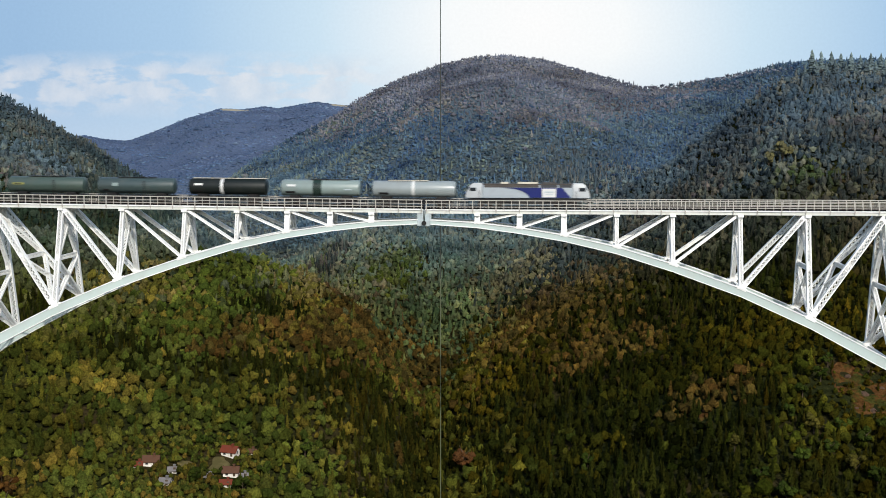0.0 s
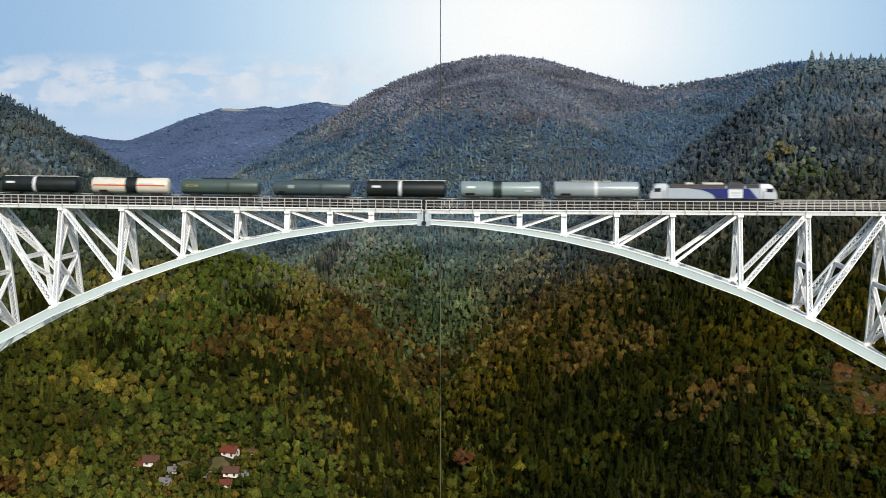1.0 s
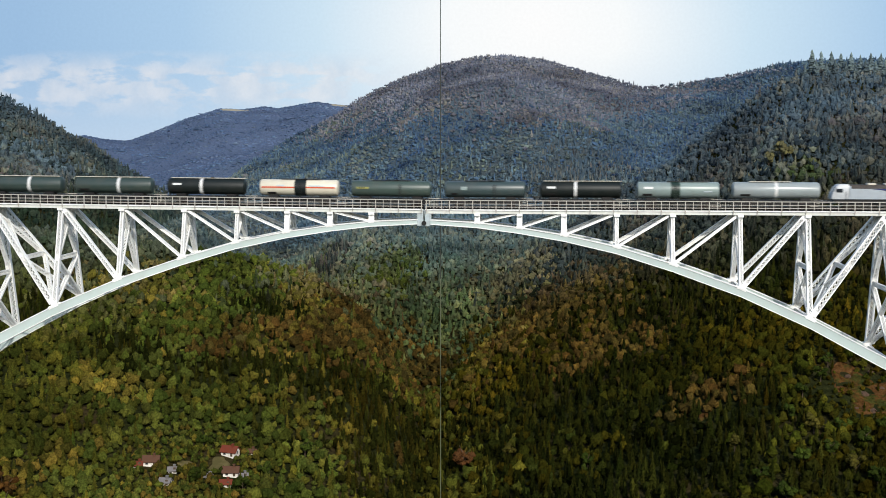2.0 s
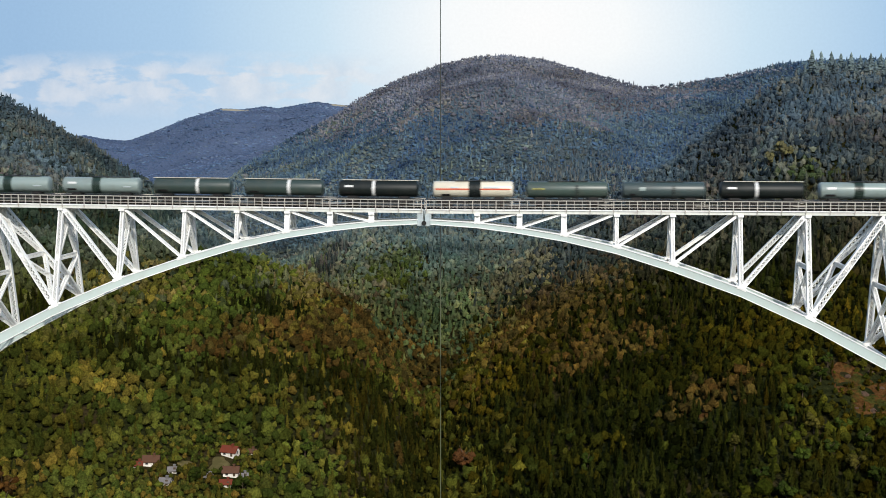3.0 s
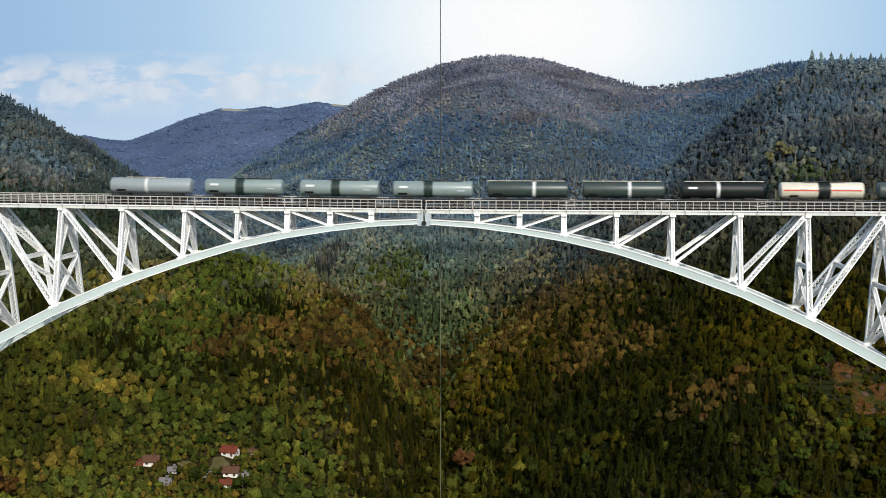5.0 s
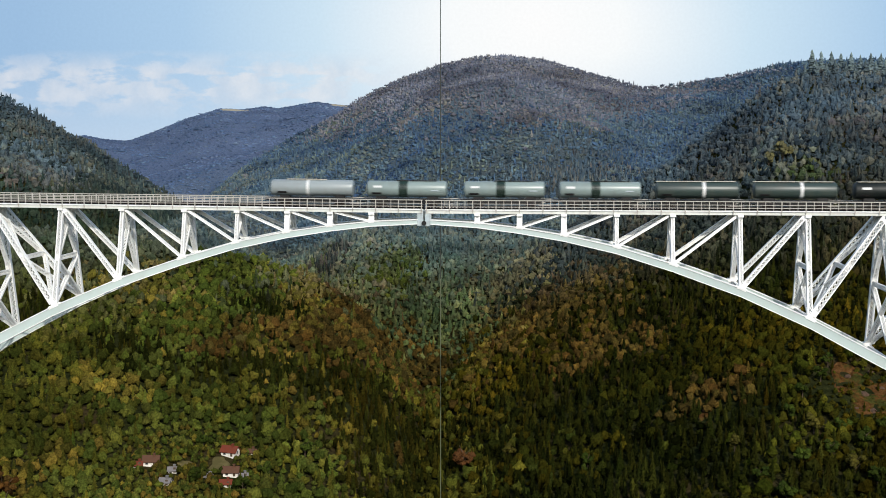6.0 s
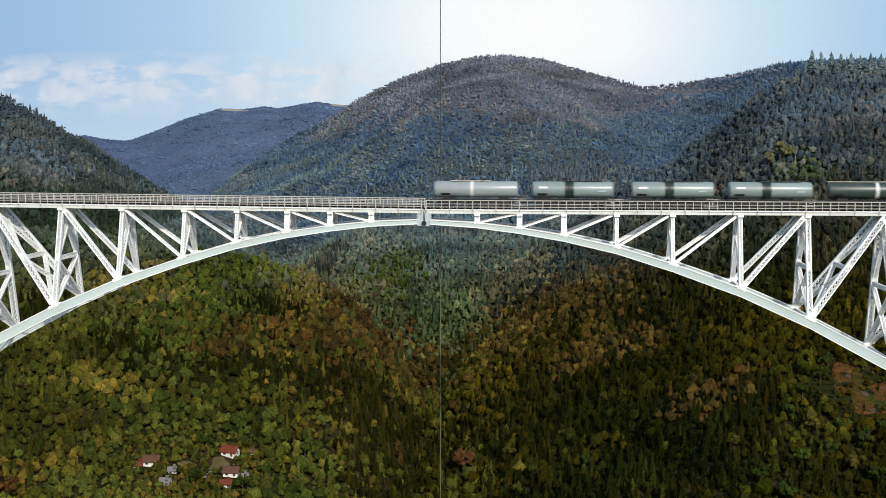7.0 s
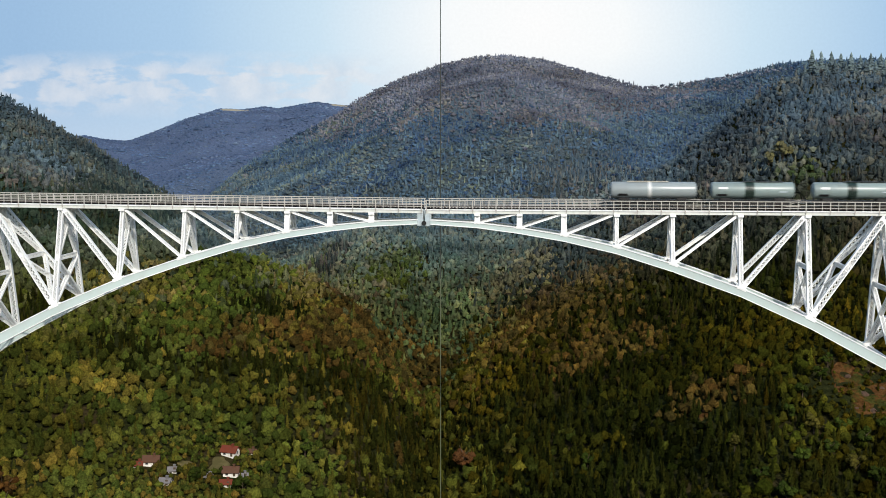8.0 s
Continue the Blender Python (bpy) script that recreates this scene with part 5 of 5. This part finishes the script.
def build_loco():
    """A big diesel locomotive with a cab at each end."""
    loco = thing("locomotive", "silver and blue diesel locomotive with two pale cabs", "locomotive")
    half, w = 0.1285, 0.0172
    shell = [(-half, 0.62, 0.0215), (-half + 0.0022, 0.85, 0.0290), (-half + 0.0085, 0.95, 0.0405), (-half + 0.0145, 1.0, 0.0450), (-half + 0.034, 1.0, 0.0450)]
    for e, name in ((-1, "cab"), (1, "cab")):
        bm = bmesh.new()
        rings = []
        for x, g, zt in shell:
            x = x * -e
            ww = w * (0.86 + 0.14 * g)
            rings.append([(x, -ww, 0.0152), (x, ww, 0.0152), (x, ww * 1.01, 0.022), (x, ww * 0.985, min(zt, 0.037)), (x, ww * 0.80, zt),
                          (x, -ww * 0.80, zt), (x, -ww * 0.985, min(zt, 0.037)), (x, -ww * 1.01, 0.022)])
        add_loft(bm, rings)
        cab = part(name, smooth(bm, 0.5), CAB, loco, "pale sloping driver's cab")
        bm = bmesh.new()
        add_loft(bm, [[(e * (half - 0.0020 - k * 0.0063), s * w * 0.80, 0.0298 + k * 0.0108) for s in (-1, 1)] +
                      [(e * (half - 0.0030 - k * 0.0063), s * w * 0.80, 0.0288 + k * 0.0108) for s in (1, -1)] for k in (0, 1)])
        part("windscreen", bm, PANE, cab, "dark sloping windscreen")
        for s in (-1, 1):
            bm = bmesh.new()
            add_box(bm, (0.0135, 0.0012, 0.0075), (e * (half - 0.0150), s * (w + 0.0001), 0.0325), bevel=0.0006)
            part("side_window", bm, PANE, cab, "dark cab side window")
            bm = bmesh.new()
            add_rod(bm, (e * (half - 0.002), s * 0.010, 0.019), (e * (half + 0.0008), s * 0.010, 0.019), 0.0018, 12)
            part("headlight", smooth(bm), LAMP, cab, "round clear headlight")
            bm = bmesh.new()
            add_rod(bm, (e * (half - 0.028), s * (w + 0.0012), 0.014), (e * (half - 0.028), s * (w + 0.0012), 0.031), 0.0004, 6)
            part("handrail", bm, IRON, cab)
    body_l = 2 * (half - 0.035)
    bm = bmesh.new()
    add_loft(bm, [[(x, -w, 0.0152), (x, w, 0.0152), (x, w * 1.01, 0.022), (x, w * 0.985, 0.0365), (x, w * 0.70, 0.0420),
                   (x, -w * 0.70, 0.0420), (x, -w * 0.985, 0.0365), (x, -w * 1.01, 0.022)] for x in (-body_l / 2, body_l / 2)])
    part("body", smooth(bm, 0.4), LOCO_GREY, loco, "silver grey body side")
    for s in (-1, 1):
        y = s * (w * 1.01 + 0.0004)
        bm = bmesh.new()
        n, rows = 12, []
        for k in range(n + 1):
            f = k / n
            z = 0.0156 + f * 0.0206
            left = 0.004 - 0.050 * (1 - math.sqrt(max(0, 1 - f * f))) - 0.004 * f
            rows.append((left, 0.0895 - 0.0175 * f, z))
        outer = [(a, z) for a, b, z in rows] + [(b, z) for a, b, z in reversed(rows)]
        add_loft(bm, [[(x if s == -1 else -x, y + dy, z) for x, z in outer] for dy in (-0.0006, 0.0002)])
        part("blue_panel", bm, BLUE, loco, "deep blue curved livery panel")
        bm = bmesh.new()
        add_box(bm, (0.029, 0.0012, 0.0180), (0.0445 * -s, y + s * 0.0003, 0.0255))
        board = part("name_board", bm, WHITE, loco, "white board with a grey bar of lettering")
        bm = bmesh.new()
        add_box(bm, (0.019, 0.0008, 0.0035), (0.0445 * -s, y + s * 0.0010, 0.0270))
        add_box(bm, (0.016, 0.0008, 0.0012), (0.0445 * -s, y + s * 0.0010, 0.0222))
        part("lettering_bar", bm, HINGE, board)
        for x0, x1, mat, name in ((-0.090, 0.024, ROOF_TAN, "roof_grille"), (0.027, 0.062, ROOF_DARK, "roof_grille"), (0.065, 0.092, ROOF_DARK, "roof_grille")):
            bm = bmesh.new()
            turn = Matrix.Rotation(s * -radians(48), 4, "X")
            add_box(bm, (x1 - x0, 0.0075, 0.0012), ((x0 + x1) / 2 * -s, s * w * 0.84, 0.0393), turn)
            for k in range(int((x1 - x0) / 0.006)):
                add_box(bm, (0.0008, 0.0078, 0.0018), ((x0 + 0.003 + k * 0.006) * -s, s * w * 0.84, 0.0393), turn)
            part(name, bm, mat, loco)
    bm = bmesh.new()
    add_box(bm, (body_l - 0.004, w * 1.5, 0.002), (0, 0, 0.0430), bevel=0.0005)
    part("roof", bm, ROOF_TAN, loco, "dusty brown roof")
    for x, l in ((-0.048, 0.016), (0.0, 0.042), (0.045, 0.03)):
        bm = bmesh.new()
        add_box(bm, (l, 0.018, 0.0045), (x, 0, 0.0452), bevel=0.0008)
        part("roof_box", bm, CREAM_AND_SHEEN if x < 0.04 else ROOF_DARK, loco)
    bm = bmesh.new()
    add_box(bm, (2 * half - 0.012, 0.030, 0.004), (0, 0, 0.0110), bevel=0.0006)
    add_box(bm, (0.075, 0.030, 0.010), (0.0, 0, 0.0065), bevel=0.0015)
    # dark block added as shade behind the railing
    add_box(bm, (2 * half - 0.05, 0.014, 0.009), (0, 0, 0.0068))
    part("underframe", bm, IRON, loco, "dark underframe and fuel tank, with an added block for shade")
    for e in (-1, 1):
        build_bogie(loco, e * 0.078, base=0.0195, wheel_r=0.0062, axles=3)
    build_ends(loco, half - 0.003)
    # the body stands high on its bogies
    for p in loco.children_recursive:
        if p.name.split(".")[0] not in ("bogie", "wheelset", "buffers", "coupling"):
            p.data.transform(Matrix.Translation((0, 0, 0.0028)))
    return loco


def white_band(x):
    return (x, 0.0065, WHITE, "narrow white band round the tank")


def dark_band(x):
    return (x, 0.0185, BAND_GREEN, "broad dark green band round the tank")


PLATE = [(-0.070, -0.052, 0.0375, 0.0415, WHITE, "white marking plate with grey bars"), (-0.073, -0.053, 0.0235, 0.0275, IRON, "dark marking plate")]
FAINT = [(0.052, 0.068, 0.0310, 0.0335, HINGE, "grey line of lettering")]
ROUND = [(-0.050, -0.037, 0.0335, 0.0405, GREY, "pale round emblem"), (-0.070, -0.058, 0.0235, 0.0275, IRON, "dark marking plate")]
EMBLEM = [(-0.072, -0.046, 0.0345, 0.0385, YELLOW, "yellow emblem with a dark bar"), (-0.068, -0.052, 0.0355, 0.0370, IRON, "dark bar of lettering")]
TANKS = [
    (SILVER, "silver grey tank wagon with a white band", white_band(-0.001), PLATE[1:], None, -0.012),
    (GREY, "light grey tank wagon with a dark green band", dark_band(-0.006), PLATE + FAINT, None, 0.02),
    (BLACK, "black tank wagon with a white band", white_band(-0.011), PLATE, None, 0.03),
    (SLATE_GREEN, "dark slate green tank wagon with a pale emblem", None, ROUND, None, 0.0),
    (OLIVE, "olive green tank wagon with a yellow emblem", None, EMBLEM, None, 0.0),
    (CREAM, "cream tank wagon with a red stripe and black band", (0.004, 0.025, BLACK, "broad black band round the tank"), [(-0.046, -0.030, 0.0375, 0.0405, HINGE, "faint line of lettering"), (0.022, 0.056, 0.0375, 0.0400, HINGE, "faint line of lettering"), (-0.066, -0.048, 0.0215, 0.0255, IRON, "dark marking plate")], ORANGE, 0.004),
    (BLACK, "black tank wagon with a white band", white_band(-0.009), PLATE, None, 0.04),
    (DARK_OLIVE, "dark olive tank wagon with a white band", white_band(0.012), PLATE[1:], None, -0.01),
    (DARK_OLIVE, "dark olive tank wagon with a white band", white_band(0.013), PLATE[1:], None, -0.01),
    (GREY, "light grey tank wagon with a dark green band", dark_band(-0.009), PLATE + FAINT, None, 0.02),
    (GREY, "light grey tank wagon with a dark green band", dark_band(-0.007), PLATE + FAINT, None, 0.02),
    (GREY, "light grey tank wagon with a dark green band", dark_band(-0.007), PLATE + FAINT, None, 0.02),
    (SILVER, "silver grey tank wagon with a white band", white_band(-0.008), PLATE[1:], None, -0.012),
]
PLACES = [-0.0240, -0.2225, -0.4220, -0.6210, -0.8190, -1.0150, -1.2150, -1.4165, -1.6145, -1.8135, -2.0120, -2.2170, -2.4185]
loco = build_loco()
wagons = [build_wagon(*t, length=0.177 if t[0] is SILVER else TANK_L) for t in TANKS]

# how far the train has rolled
ROLL_T = [0.0, 0.5, 1.0, 1.5, 1.7, 3.0, 3.5, 4.0, 4.5, 4.7, 6.0, 6.5, 7.0, 7.5, 8.0]
ROLL_S = [0.0, 0.1843, 0.3805, 0.5603, 0.6359, 1.1155, 1.2891, 1.4749, 1.6506, 1.7248, 2.1779, 2.3417, 2.5250, 2.6979, 2.8923]


def on_track(x):
    """The pose on the rails, which rise a little to the west of the hinge."""
    f = min(1.0, max(0.0, 0.5 - x / 0.14))
    slope = radians(0.52)
    z = max(0.0, -x) * math.tan(slope)
    return pose(x, 0, RAIL_TOP + z + 0.0002, 0, 0.52 * f, 0)


def motions():
    times = sorted({*ROLL_T, *[k * 0.25 for k in range(33)]})
    for thing_, at in [(loco, 0.2143)] + list(zip(wagons, PLACES)):
        walk(thing_, [(t, on_track(at + float(np.interp(t, ROLL_T, ROLL_S)))) for t in times])


motions()
